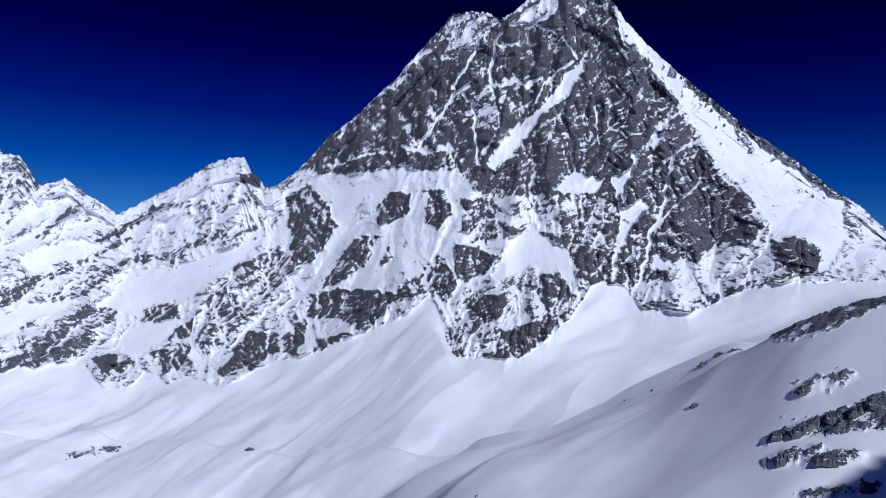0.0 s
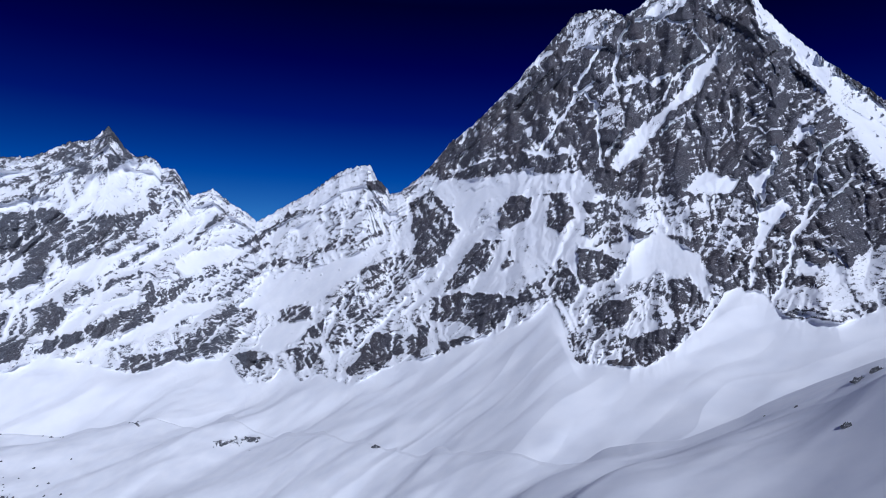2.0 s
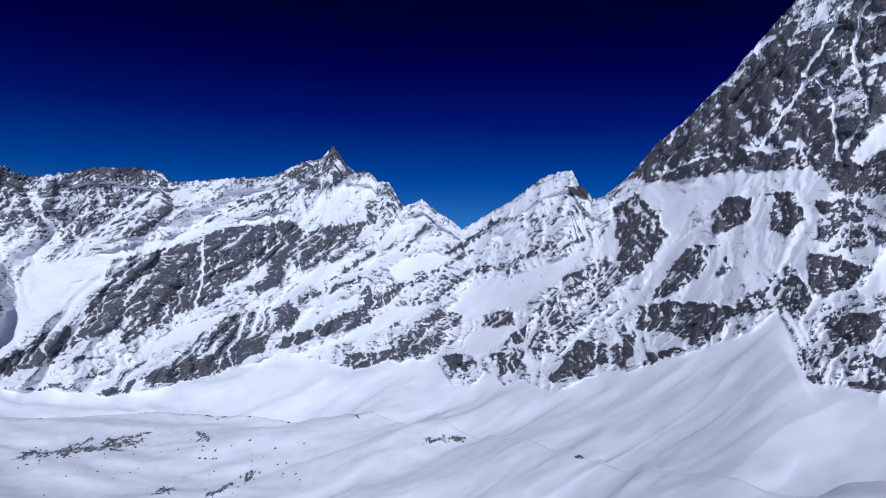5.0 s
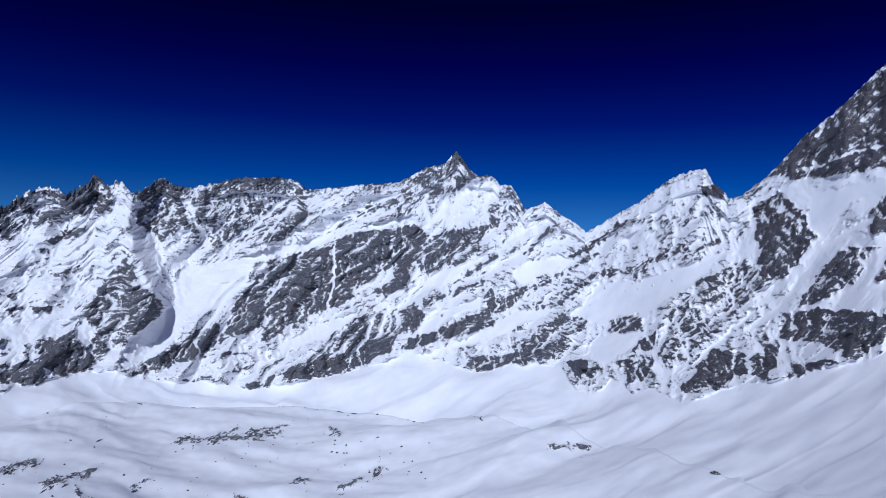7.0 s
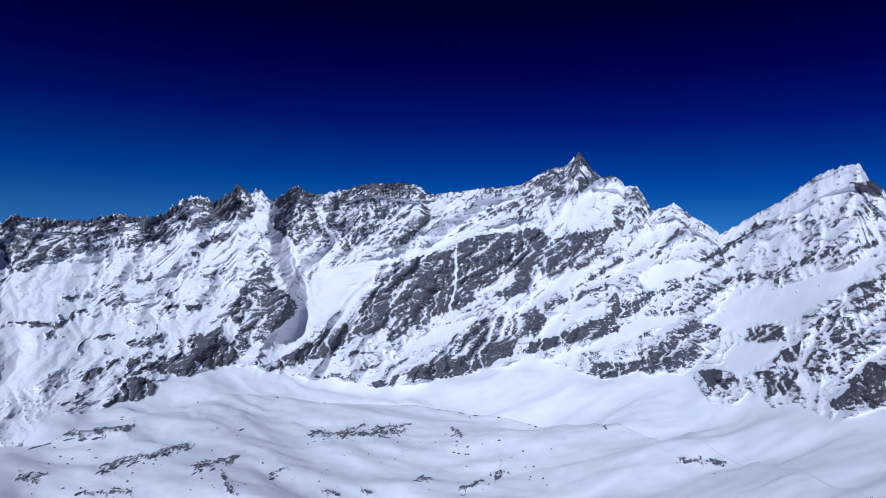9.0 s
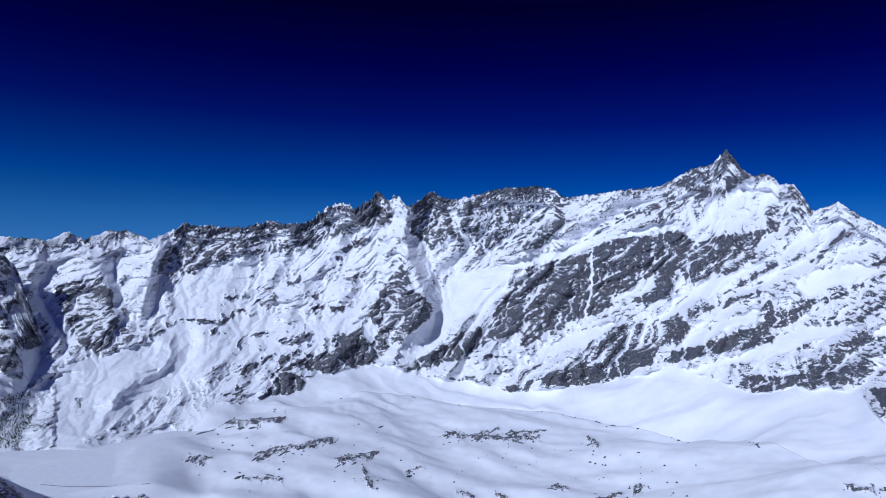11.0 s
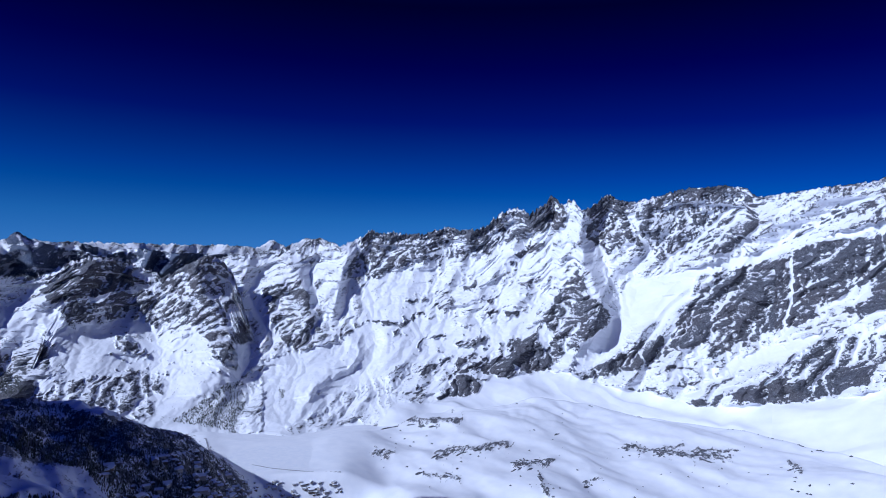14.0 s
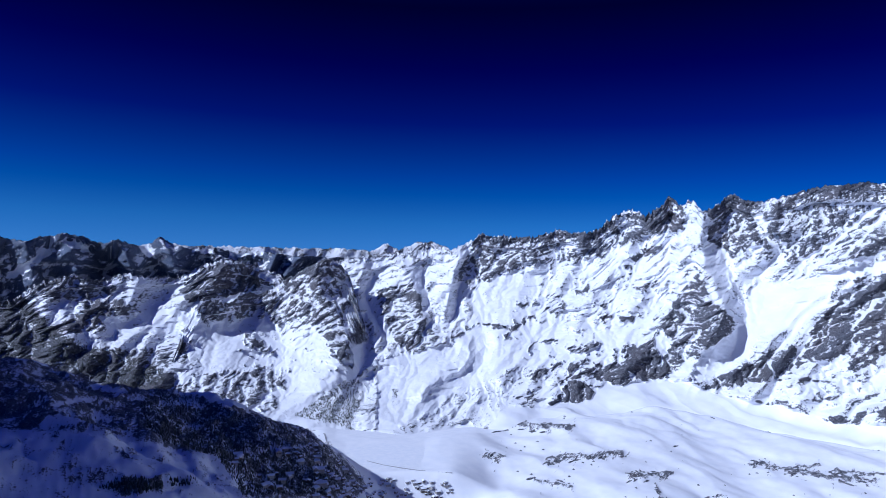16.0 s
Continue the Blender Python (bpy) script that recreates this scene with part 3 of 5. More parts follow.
    g.strip([(-19.76, 2.07), (-20.64, 1.07), (-21.38, 0.04)], 0.1, -0.8)
    g.area([(-5.86, 1.77), (-7.54, 2.81), (-9.51, 1.63), (-10.88, 0.54), (-11.74, -1.47), (-11.05, -2.13), (-8.13, -0.63), (-5.24, -2.12), (-4.24, -1.66), (-5.17, 0.11)], -1.3, 0.3)
    g.area([(-14.17, 21.32), (-14.83, 19.36), (-17.16, 16.73), (-19.76, 13.14), (-21.53, 10.39), (-22.95, 8.02), (-25.01, 5.98), (-26.82, 3.20), (-27.23, 1.90), (-29.50, -0.61), (-30.91, -0.13), (-31.83, 1.98), (-31.76, 5.28), (-29.32, 7.44), (-25.48, 10.62), (-21.35, 13.92), (-18.70, 16.71), (-15.49, 19.95)], -0.85, 0.2)
    g.strip([(-19.15, 16.25), (-21.77, 13.89), (-24.28, 11.56), (-27.06, 9.25), (-29.32, 7.44), (-31.48, 5.50)], 0.2, 0.1)
    g.strip([(-23.86, 12.01), (-24.50, 10.46), (-25.52, 9.32)], 0.15, 0.0)
    g.area([(-26.85, 1.89), (-28.34, 2.57), (-30.24, 1.53), (-30.21, -0.15), (-29.15, -0.84), (-27.46, 0.17)], 0.7, 0.3)
    g.area([(-21.10, -3.50), (-21.37, -2.80), (-23.82, -1.99), (-26.91, -0.64), (-28.78, -0.64), (-27.32, -2.01), (-25.03, -2.72), (-23.03, -3.15), (-21.81, -3.78)], 0.35, 0.25)
    g.strip([(-17.08, -3.75), (-18.17, -3.49), (-19.34, -3.15)], 0.15, 0.25)
    g.strip([(-17.67, -1.13), (-19.11, -0.97)], 0.25, 0.4)
    g.area([(11.01, 6.66), (5.06, 7.42), (-0.96, 7.60), (-3.02, 5.52), (-5.86, 1.62), (-4.24, -1.66), (-1.31, -3.26), (3.69, -3.68), (11.61, -4.64), (14.68, 0.20), (13.89, 5.14)], -0.72, 0.4)
    g.strip([(10.04, 7.30), (7.11, 8.66), (4.86, 9.00)], 0.15, -0.3)
    g.strip([(3.62, 9.44), (2.10, 9.10), (-0.39, 9.56)], 0.3, -0.45)
    g.area([(9.60, 5.74), (5.03, 6.43), (3.68, 8.06), (2.97, 7.84), (3.77, 6.47), (6.98, 4.86), (8.79, 2.40), (9.35, 1.38), (9.94, 4.09)], -1.2, 0.25)
    g.area([(5.94, 3.75), (5.10, 5.53), (3.18, 5.35), (3.13, 3.85), (4.90, 2.69), (5.80, 2.66)], 0.8, 0.2)
    g.area([(13.77, 4.56), (11.96, 5.73), (10.70, 4.71), (9.38, 2.28), (9.84, 1.26), (11.25, -0.77), (13.07, -1.81), (14.15, -1.25), (13.25, 0.74)], 0.6, 0.25)
    g.strip([(5.93, 3.50), (7.40, 2.45), (8.85, 1.40), (9.79, -0.13), (10.96, -2.15), (12.13, -3.66), (13.54, -4.92)], 0.32, -1.2, -8)
    g.area([(8.80, -0.10), (7.37, 1.55), (5.77, 1.51), (6.78, -1.03), (8.72, -2.59), (10.57, -3.23)], 0.5, 0.25)
    g.area([(5.30, -0.48), (4.83, 0.54), (3.93, -0.94), (4.73, -2.47), (5.98, -2.51)], 0.35, 0.2)
    g.area([(1.49, 5.65), (-0.11, 5.95), (-0.68, 3.72), (0.38, 2.59), (1.64, 2.80)], 0.5, 0.25)
    g.area([(-1.54, 5.14), (-4.52, 5.21), (-5.57, 3.25), (-4.63, 1.74), (-2.66, 1.18), (-1.62, 2.65)], 0.2, 0.3)
    g.area([(-1.06, 1.23), (-3.17, 0.80), (-4.78, 0.10), (-3.98, -1.27), (-2.28, -2.33), (-1.26, -1.87)], 0.6, 0.25)
    g.area([(3.86, -3.04), (1.75, -1.47), (0.30, 0.18), (-0.84, -1.28), (-1.39, -2.76), (-0.32, -3.65), (1.69, -3.37), (3.68, -4.03)], 0.3, 0.25)
    g.area([(4.89, 2.44), (1.89, 2.54), (0.22, 0.69), (1.76, -1.37), (4.23, -2.45), (5.71, -3.25), (9.67, -3.61), (8.72, -2.69), (6.76, -1.53), (3.80, -0.43)], -0.75, 0.3)
    g.strip([(-0.61, 2.97), (0.09, 1.19), (1.02, -0.84), (1.73, -2.37)], 0.2, -0.8, -5)
    g.area([(11.73, -3.75), (9.19, -3.20), (5.70, -3.35), (3.59, -3.53), (4.56, -4.71), (5.61, -5.98), (6.58, -6.99), (8.11, -6.04), (11.57, -5.72)], 0.7, 0.25)
    g.area([(13.66, -7.20), (11.57, -5.62), (11.90, -7.57), (12.67, -9.13), (13.40, -8.89)], 0.6, 0.2)
    g.area([(11.24, -8.15), (9.55, -7.30), (7.98, -6.92), (9.52, -8.13), (10.97, -8.87)], 0.7, 0.15)
    g.area([(17.82, -7.70), (16.34, -6.88), (14.09, -7.11), (14.04, -8.56), (16.23, -10.07), (18.54, -10.74), (19.12, -10.27), (17.67, -9.12)], 0.8, 0.2)
    g.area([(22.40, -6.73), (20.92, -5.61), (20.86, -7.35), (22.81, -7.65)], 1.0, 0.15)
    g.area([(24.00, -8.55), (22.72, -7.79), (20.92, -8.05), (21.75, -9.98), (23.07, -10.17)], 0.5, 0.2)
    g.area([(20.92, -5.71), (19.71, -3.80), (17.47, -1.35), (13.73, 0.73), (12.68, -1.71), (14.55, -3.71), (16.38, -5.68), (18.17, -8.17), (20.00, -8.62), (20.85, -7.68)], 0.05, 0.3)
    g.strip([(13.58, -3.70), (15.43, -5.67), (16.81, -7.13), (17.71, -8.17)], 0.22, -1.0, -5)
    g.strip([(17.89, -2.81), (19.18, -5.70)], 0.1, -0.7)
    g.strip([(20.78, -5.71), (21.03, -7.58)], 0.1, -0.8)
    g.area([(-0.74, -4.38), (-2.32, -3.82), (-5.76, -3.09), (-8.16, -1.51), (-10.06, -0.95), (-12.12, -3.29), (-11.22, -4.79), (-8.90, -6.95), (-7.88, -8.46), (-3.49, -9.18), (-0.65, -9.07), (-0.92, -6.75)], -0.25, 0.2)
    g.area([(-2.71, -3.46), (-5.77, -3.34), (-5.43, -5.08), (-3.01, -6.52), (-2.35, -4.72)], 0.65, 0.2)
    g.area([(-5.29, -6.80), (-8.28, -5.43), (-11.21, -4.45), (-8.91, -7.19), (-7.48, -8.00), (-5.91, -7.60)], 0.9, 0.2)
    g.area([(-3.62, -8.69), (-6.40, -7.72), (-7.74, -8.47), (-4.97, -9.11)], 0.7, 0.15)
    g.area([(-8.16, -1.61), (-10.07, -1.15), (-11.88, -3.16), (-10.14, -3.49), (-8.19, -2.60)], 0.5, 0.2)
    g.area([(-0.64, -8.92), (-2.45, -7.67), (-2.09, -8.76)], 0.8, 0.15)
    g.area([(-5.83, -5.16), (-8.25, -4.70), (-7.32, -5.87), (-5.38, -6.41)], -0.7, 0.2)
    g.area([(25.51, -2.11), (22.05, -1.57), (17.99, 0.09), (15.57, 1.15), (17.02, -0.85), (19.74, -2.85), (21.94, -4.68), (24.13, -5.01), (26.66, -5.69), (29.51, -5.66), (27.14, -3.87)], -1.3, 0.3)
    g.area([(24.63, -5.33), (21.94, -4.54), (22.26, -5.80), (23.65, -6.26), (24.53, -5.79)], 0.7, 0.2)
    g.strip([(22.72, -1.25), (21.20, -0.02), (19.17, 0.77), (16.64, 1.84)], 0.3, 0.55)
    # snow slope over the lake, with the banks of the old moraine
    g.area([(83.85, -1.99), (74.14, -0.11), (66.65, 0.70), (67.56, -2.33), (68.98, -5.36), (73.87, -9.42), (80.75, -9.46), (87.22, -13.06), (90.29, -15.12), (92.43, -15.83), (92.63, -9.23), (86.93, -7.75), (84.67, -5.86)], -0.8, 0.3)
    g.area([(85.31, -0.33), (83.97, 2.05), (81.09, 1.76), (77.20, 2.49), (73.21, 2.27), (71.23, 3.18), (69.16, 1.13), (73.14, 0.02), (78.10, -0.37), (81.00, -1.19), (83.84, -2.23), (85.71, -2.27)], 0.3, 0.25)
    g.strip([(77.18, 1.79), (76.54, 0.32)], 0.25, -0.5)
    g.area([(92.81, -3.30), (91.97, -2.83), (89.80, -2.43), (88.76, -4.21), (88.81, -5.62), (87.32, -7.14), (89.52, -8.73), (91.41, -7.08), (92.23, -5.60)], 0.2, 0.3)
    g.area([(76.77, -11.94), (75.82, -10.50), (74.34, -10.39), (73.70, -11.82), (76.26, -12.42)], 0.8, 0.15)
    g.ridge([(84.52, -7.68), (84.67, -8.96), (85.38, -10.12), (86.84, -10.55), (88.18, -11.43), (88.83, -12.09)], 1.2, 0.5, 38)
    g.strip([(82.97, -7.54), (83.29, -9.45), (84.44, -10.47)], 0.5, None, -26)
    g.strip([(88.17, -11.66), (89.24, -13.42), (90.08, -14.91)], 0.32, None, 26)
    g.strip([(85.08, -12.45), (86.65, -13.98), (87.96, -15.48)], 0.32, None, 20)
    g.strip([(83.45, -12.03), (84.35, -13.16), (85.07, -14.27)], 0.35, None, 26)
    g.strip([(87.59, -12.82), (88.68, -14.11), (89.58, -15.16)], 0.22, None, 16)
    g.ridge([(94.13, -1.48), (94.42, -2.86), (94.53, -4.90)], 2.0, 0.6, 55)
    g.ridge([(93.95, -4.90), (93.15, -6.27), (92.48, -7.43)], 1.5, 0.5, 45)
    g.ridge([(89.73, -1.86), (89.10, -3.51), (88.74, -4.92)], 2.5, 0.8, 85)
    g.ridge([(85.68, -0.10), (86.18, -2.04), (86.58, -4.20)], 2.5, 0.8, 95)
    g.strip([(80.19, -4.12), (78.98, -3.86)], 0.22, 0.5)
    g.strip([(77.98, -4.58), (75.93, -3.45)], 0.25, 0.45)
    g.strip([(75.81, -2.55), (74.47, -2.42)], 0.18, 0.6)
    g.strip([(76.02, -4.05), (72.92, -4.28)], 0.2, 0.35)
    g.strip([(73.10, -5.08), (72.41, -4.71)], 0.18, 0.6)
    g.strip([(71.40, -5.03), (70.71, -4.67)], 0.18, 0.6)
    g.strip([(71.57, -2.44), (68.97, -2.07)], 0.22, 0.25)
    g.strip([(71.27, -4.18), (69.55, -2.89)], 0.2, 0.35)
    g.strip([(81.32, -6.67), (79.90, -5.59), (78.84, -5.04)], 0.22, 0.55)
    g.strip([(83.73, -5.86), (81.48, -6.04)], 0.13, 0.5)
    g.strip([(86.03, -7.05), (84.56, -6.34)], 0.13, 0.5)
    g.strip([(75.91, -7.79), (73.83, -7.41)], 0.18, 0.5)
    g.strip([(75.86, -9.44), (74.29, -8.64)], 0.25, 0.45)
    g.strip([(78.79, -10.23), (76.75, -9.16)], 0.25, 0.45)
    g.strip([(80.19, -12.22), (78.88, -11.85)], 0.18, 0.8)
    g.strip([(77.25, -12.47), (76.27, -12.18)], 0.18, 0.8)
    g.strip([(73.62, -9.41), (70.89, -8.62)], 0.35, 0.5)
    g.strip([(79.34, -8.11), (78.87, -7.43), (76.92, -7.02)], 0.12, 0.1)
    # the wall from the rounded peak to the great spur
    g.area([(26.52, 2.44), (21.74, 5.75), (18.04, 7.49), (16.01, 5.76), (15.94, 2.23), (19.91, -0.11), (24.19, -1.19), (26.45, -0.33)], -0.5, 0.3)
    g.area([(17.81, 6.32), (16.62, 6.56), (15.94, 5.97), (16.00, 5.23), (17.27, 5.51)], 0.9, 0.15)
    g.strip([(27.85, 0.35), (26.49, 1.11), (25.38, 2.08)], 0.25, 0.45)
    g.strip([(24.94, 2.33), (23.42, 3.29), (22.33, 3.53)], 0.25, 0.2)
    g.area([(22.12, 3.77), (16.00, 5.23), (15.92, 1.35), (20.79, 1.24)], -0.25, 0.3)
    g.strip([(28.69, -2.81), (25.98, -1.26), (22.88, -0.68), (20.35, 0.57), (18.71, 1.29)], 0.3, 0.35)
    g.area([(26.98, 2.43), (29.32, 3.36), (31.25, 4.79), (32.17, 3.31), (33.55, 0.92), (33.50, -1.05), (28.77, 0.08)], -0.4, 0.3)
    g.strip([(32.09, 0.47), (30.70, 1.97), (29.32, 3.12)], 0.2, 0.15)
    g.strip([(33.43, -3.51), (30.59, -2.26), (28.28, -0.97), (26.02, 0.55)], 0.22, 0.15)
    g.area([(33.50, -1.05), (29.25, 0.45), (27.37, -0.36), (29.68, -1.02), (32.49, -2.49)], -0.9, 0.3)
    g.strip([(33.11, -6.18), (31.95, -4.66), (30.54, -3.87)], 0.25, 0.5)
    g.strip([(31.00, -4.37), (29.13, -3.80), (27.99, -3.02), (27.32, -2.27)], 0.28, 0.5)
    g.area([(43.15, -9.39), (38.21, -7.74), (34.34, -5.60), (32.92, -4.56), (28.65, -4.26), (31.45, -5.61), (34.30, -7.06), (38.20, -8.22), (42.14, -9.84)], -1.1, 0.2)
    g.area([(33.31, -7.88), (31.41, -6.81), (30.49, -5.80), (28.64, -4.73), (26.33, -5.08), (26.76, -6.05), (28.59, -6.64), (27.18, -7.49), (28.54, -8.77), (30.41, -8.66), (32.80, -8.81)], 0.3, 0.25)
    g.area([(37.41, -9.88), (36.21, -8.76), (34.25, -8.66), (30.43, -7.95), (30.41, -8.76), (33.26, -9.65), (35.19, -10.01)], 0.8, 0.15)
    g.area([(28.30, -8.98), (26.70, -8.40), (26.35, -9.53), (27.35, -10.03)], 0.9, 0.12)
    g.area([(27.11, -10.29), (25.78, -9.02), (25.23, -9.20), (26.41, -10.78)], 0.3, 0.15)
    g.area([(24.96, -6.03), (24.10, -4.94), (22.36, -4.28), (22.25, -5.28), (24.06, -6.43)], 0.6, 0.2)
    g.area([(26.29, -6.59), (21.90, -5.81), (22.73, -7.16), (24.88, -9.17), (26.25, -8.36)], -1.2, 0.25)
    g.area([(43.60, 5.54), (41.15, 7.44), (39.16, 7.72), (38.46, 9.55), (36.91, 7.17), (37.61, 5.78), (39.59, 5.49), (42.05, 4.19), (43.51, 2.64)], 0.3, 0.25)
    g.strip([(38.31, 9.31), (37.43, 8.00), (36.85, 7.07)], 0.12, 0.6)
    g.area([(40.98, 1.61), (40.04, 3.74), (39.08, 5.25), (37.13, 6.18), (34.70, 7.29), (34.17, 5.83), (35.58, 3.84), (37.52, 2.80), (39.50, 2.25)], -0.55, 0.3)
    g.strip([(40.95, 0.71), (38.99, 2.02), (36.52, 2.33), (34.10, 3.13), (33.16, 4.37)], 0.3, 0.5)
    g.area([(40.96, 1.21), (38.49, 2.03), (35.54, 2.35), (36.47, 0.34), (38.90, -1.23), (40.88, -1.79), (41.92, -0.32)], 0.5, 0.25)
    g.area([(40.96, -2.39), (39.40, -1.09), (37.42, -0.78), (37.88, -2.19), (39.84, -3.01), (40.84, -2.89)], -1.2, 0.2)
    g.strip([(37.88, -2.19), (36.42, -1.15), (34.50, 0.15)], 0.25, 0.4)
    g.area([(35.60, 4.33), (33.69, 6.18), (32.20, 4.39), (33.13, 3.39), (35.06, 2.86)], 0.0, 0.3)
    g.area([(61.14, 4.31), (57.44, 5.81), (53.59, 6.35), (51.99, 5.34), (51.42, 2.89), (53.42, 0.83), (57.27, 0.21), (60.55, 0.11)], 0.2, 0.3)
    g.strip([(57.45, 6.06), (55.53, 5.91), (53.49, 6.36)], 0.3, 0.6)
    g.strip([(58.22, 0.18), (55.41, 2.24), (53.43, 4.29)], 0.18, -0.8, -10)
    g.strip([(52.46, 1.36), (51.51, 2.78), (50.23, 4.67)], 0.18, -0.7, -8)
    g.strip([(55.36, 0.77), (53.95, 2.30), (52.55, 4.33)], 0.13, -0.7, -8)
    g.strip([(51.98, 5.09), (51.43, 3.38), (52.71, 1.75)], 0.25, 0.7, 12)
    g.area([(51.48, 4.77), (48.61, 5.23), (44.10, 5.62), (42.08, 5.18), (46.52, 2.55), (49.02, 2.47), (51.01, 2.40)], -0.35, 0.3)
    g.strip([(48.52, 2.49), (46.06, 3.82), (43.57, 4.64)], 0.25, 0.4)
    g.area([(64.75, 4.11), (63.23, 5.57), (61.62, 4.86), (61.07, 2.02), (62.85, 0.51), (64.67, 1.86)], 0.5, 0.25)
    g.strip([(60.90, 3.94), (60.38, 2.04), (59.16, 0.15)], 0.25, -0.5)
    g.strip([(61.97, 4.36), (61.07, 1.92)], 0.2, 0.7, 15)
    g.area([(60.97, -1.34), (58.16, -1.52), (55.32, -0.71), (56.22, -2.70), (58.06, -4.67), (60.37, -5.65), (61.75, -5.65), (61.84, -2.80)], -0.95, 0.3)
    g.area([(57.98, -7.17), (57.11, -4.66), (55.27, -2.19), (53.37, -0.66), (50.95, 0.41), (49.46, 0.46), (47.50, 1.77), (44.50, 2.11), (42.01, 2.69), (40.48, 1.73), (42.39, -1.34), (42.35, -2.84), (44.33, -3.65), (46.34, -3.45), (48.31, -4.50), (50.76, -5.54), (52.21, -6.55), (54.20, -5.60), (56.08, -7.17)], 0.75, 0.25)
    g.area([(59.57, -1.55), (55.33, -0.22), (51.46, 0.89), (48.49, 1.59), (45.52, 2.68), (42.03, 3.54), (44.50, 2.21), (48.50, 1.64), (51.43, 0.15), (55.31, -1.05), (58.15, -1.86)], -1.3, 0.16)
    g.strip([(48.96, 0.47), (48.87, -2.52), (49.30, -4.53)], 0.12, -0.8, -8)
    g.strip([(53.22, -2.63), (54.71, -4.63)], 0.16, -0.6)
    g.area([(47.34, -3.58), (45.38, -2.03), (43.41, -0.87), (43.87, -2.38), (45.84, -3.54)], -0.5, 0.2)
    g.area([(55.16, -5.61), (52.24, -5.57), (53.08, -7.05), (54.62, -7.65)], 0.5, 0.2)
    g.area([(53.63, -8.12), (50.73, -6.63), (48.27, -5.74), (46.30, -4.70), (47.26, -6.21), (48.72, -7.47), (51.18, -8.00), (53.11, -9.09)], -1.1, 0.2)
    g.area([(62.56, -8.55), (60.78, -7.31), (59.88, -6.50), (58.39, -6.36), (57.88, -7.56), (59.34, -8.83), (61.17, -9.27), (64.73, -10.33), (64.32, -9.34)], 0.75, 0.2)
    g.strip([(60.08, -7.55), (59.72, -8.73)], 0.1, -0.7)
    g.strip([(57.93, -8.79), (56.03, -8.56)], 0.13, 0.6)
    g.area([(51.13, -9.46), (49.21, -7.48), (47.27, -5.96), (45.29, -5.17), (43.29, -4.86), (41.80, -4.32), (42.73, -6.83), (44.69, -8.36), (47.15, -9.64), (50.10, -10.89), (53.05, -10.91), (53.08, -10.19)], 0.25, 0.2)
    g.area([(53.65, -10.53), (51.13, -9.70), (48.17, -8.93), (44.72, -7.38), (43.12, -7.09), (43.68, -8.43), (46.15, -9.72), (48.61, -10.73), (51.08, -11.09)], 1.0, 0.16)
    g.strip([(50.64, -9.45), (48.72, -7.47), (47.51, -6.22)], 0.13, -0.8, -8)
    g.strip([(47.41, -9.40), (45.97, -7.41), (45.28, -5.42)], 0.13, -0.8, -8)
    g.strip([(44.73, -6.89), (44.04, -4.88)], 0.25, -0.9, -8)
    g.area([(43.27, -5.46), (41.80, -4.32), (40.77, -5.28), (41.73, -6.79), (42.73, -6.92)], 0.5, 0.2)
    g.area([(43.18, -8.41), (41.72, -7.28), (39.24, -6.45), (35.83, -4.84), (34.87, -4.06), (34.72, -6.01), (37.25, -6.96), (40.20, -7.82), (42.18, -8.38)], 1.0, 0.16)
    g.area([(35.39, -3.09), (34.81, -2.72), (34.50, -5.02), (35.33, -5.16)], 1.0, 0.12)
    g.strip([(34.84, -5.04), (33.41, -4.24), (32.94, -3.73)], 0.28, 0.6)
    g.strip([(34.14, -4.03), (32.48, -2.98), (30.59, -2.17)], 0.3, 0.5)
    g.area([(41.73, -6.89), (39.78, -5.24), (37.33, -4.16), (35.63, -3.25), (35.84, -4.59), (38.77, -5.70), (40.73, -6.86)], -1.0, 0.2)
    g.strip([(40.80, -4.28), (38.34, -3.20), (35.90, -2.37)], 0.25, 0.2)
    g.area([(56.43, -11.22), (54.51, -10.90), (53.46, -10.43), (54.48, -11.94)], 0.8, 0.15)
    g.strip([(57.83, -11.81), (56.54, -12.11)], 0.25, 0.5)
    g.strip([(56.94, -10.18), (55.42, -9.71)], 0.14, 0.5)
    g.strip([(61.12, -10.85), (58.72, -10.58)], 0.14, 0.35)
    g.ridge([(65.18, 3.94), (65.42, 1.83), (64.96, -0.26), (64.11, -1.89), (63.39, -3.77), (64.00, -5.64)], 4.5, 1.5, 125)
    g.area([(70.47, -8.33), (69.11, -6.50), (67.51, -4.25), (67.13, -2.87), (65.47, -0.75), (64.53, -2.84), (63.61, -3.77), (62.59, -4.70), (63.54, -6.11), (64.83, -7.03), (66.11, -7.92), (67.35, -9.24), (69.00, -9.93), (70.65, -9.11)], 0.45, 0.25)
    g.area([(71.18, -7.42), (69.50, -6.94), (67.80, -8.33), (67.67, -9.68), (69.82, -9.89), (71.13, -9.09)], 1.0, 0.15)
    g.area([(73.01, -9.08), (71.06, -8.65), (70.54, -9.99), (71.40, -10.54), (72.97, -10.36), (73.82, -9.88)], 0.9, 0.15)
    g.area([(76.28, -11.15), (74.85, -10.48), (73.71, -11.07), (73.61, -11.79), (75.90, -11.80)], 1.0, 0.15)
    g.area([(77.03, -12.10), (76.26, -11.73), (76.35, -12.49)], 0.9, 0.12)
    g.area([(68.98, -6.59), (68.31, -5.61), (67.35, -6.53), (68.14, -8.32)], -0.7, 0.2)
    g.strip([(66.55, -7.46), (65.23, -5.64)], 0.16, -0.6)
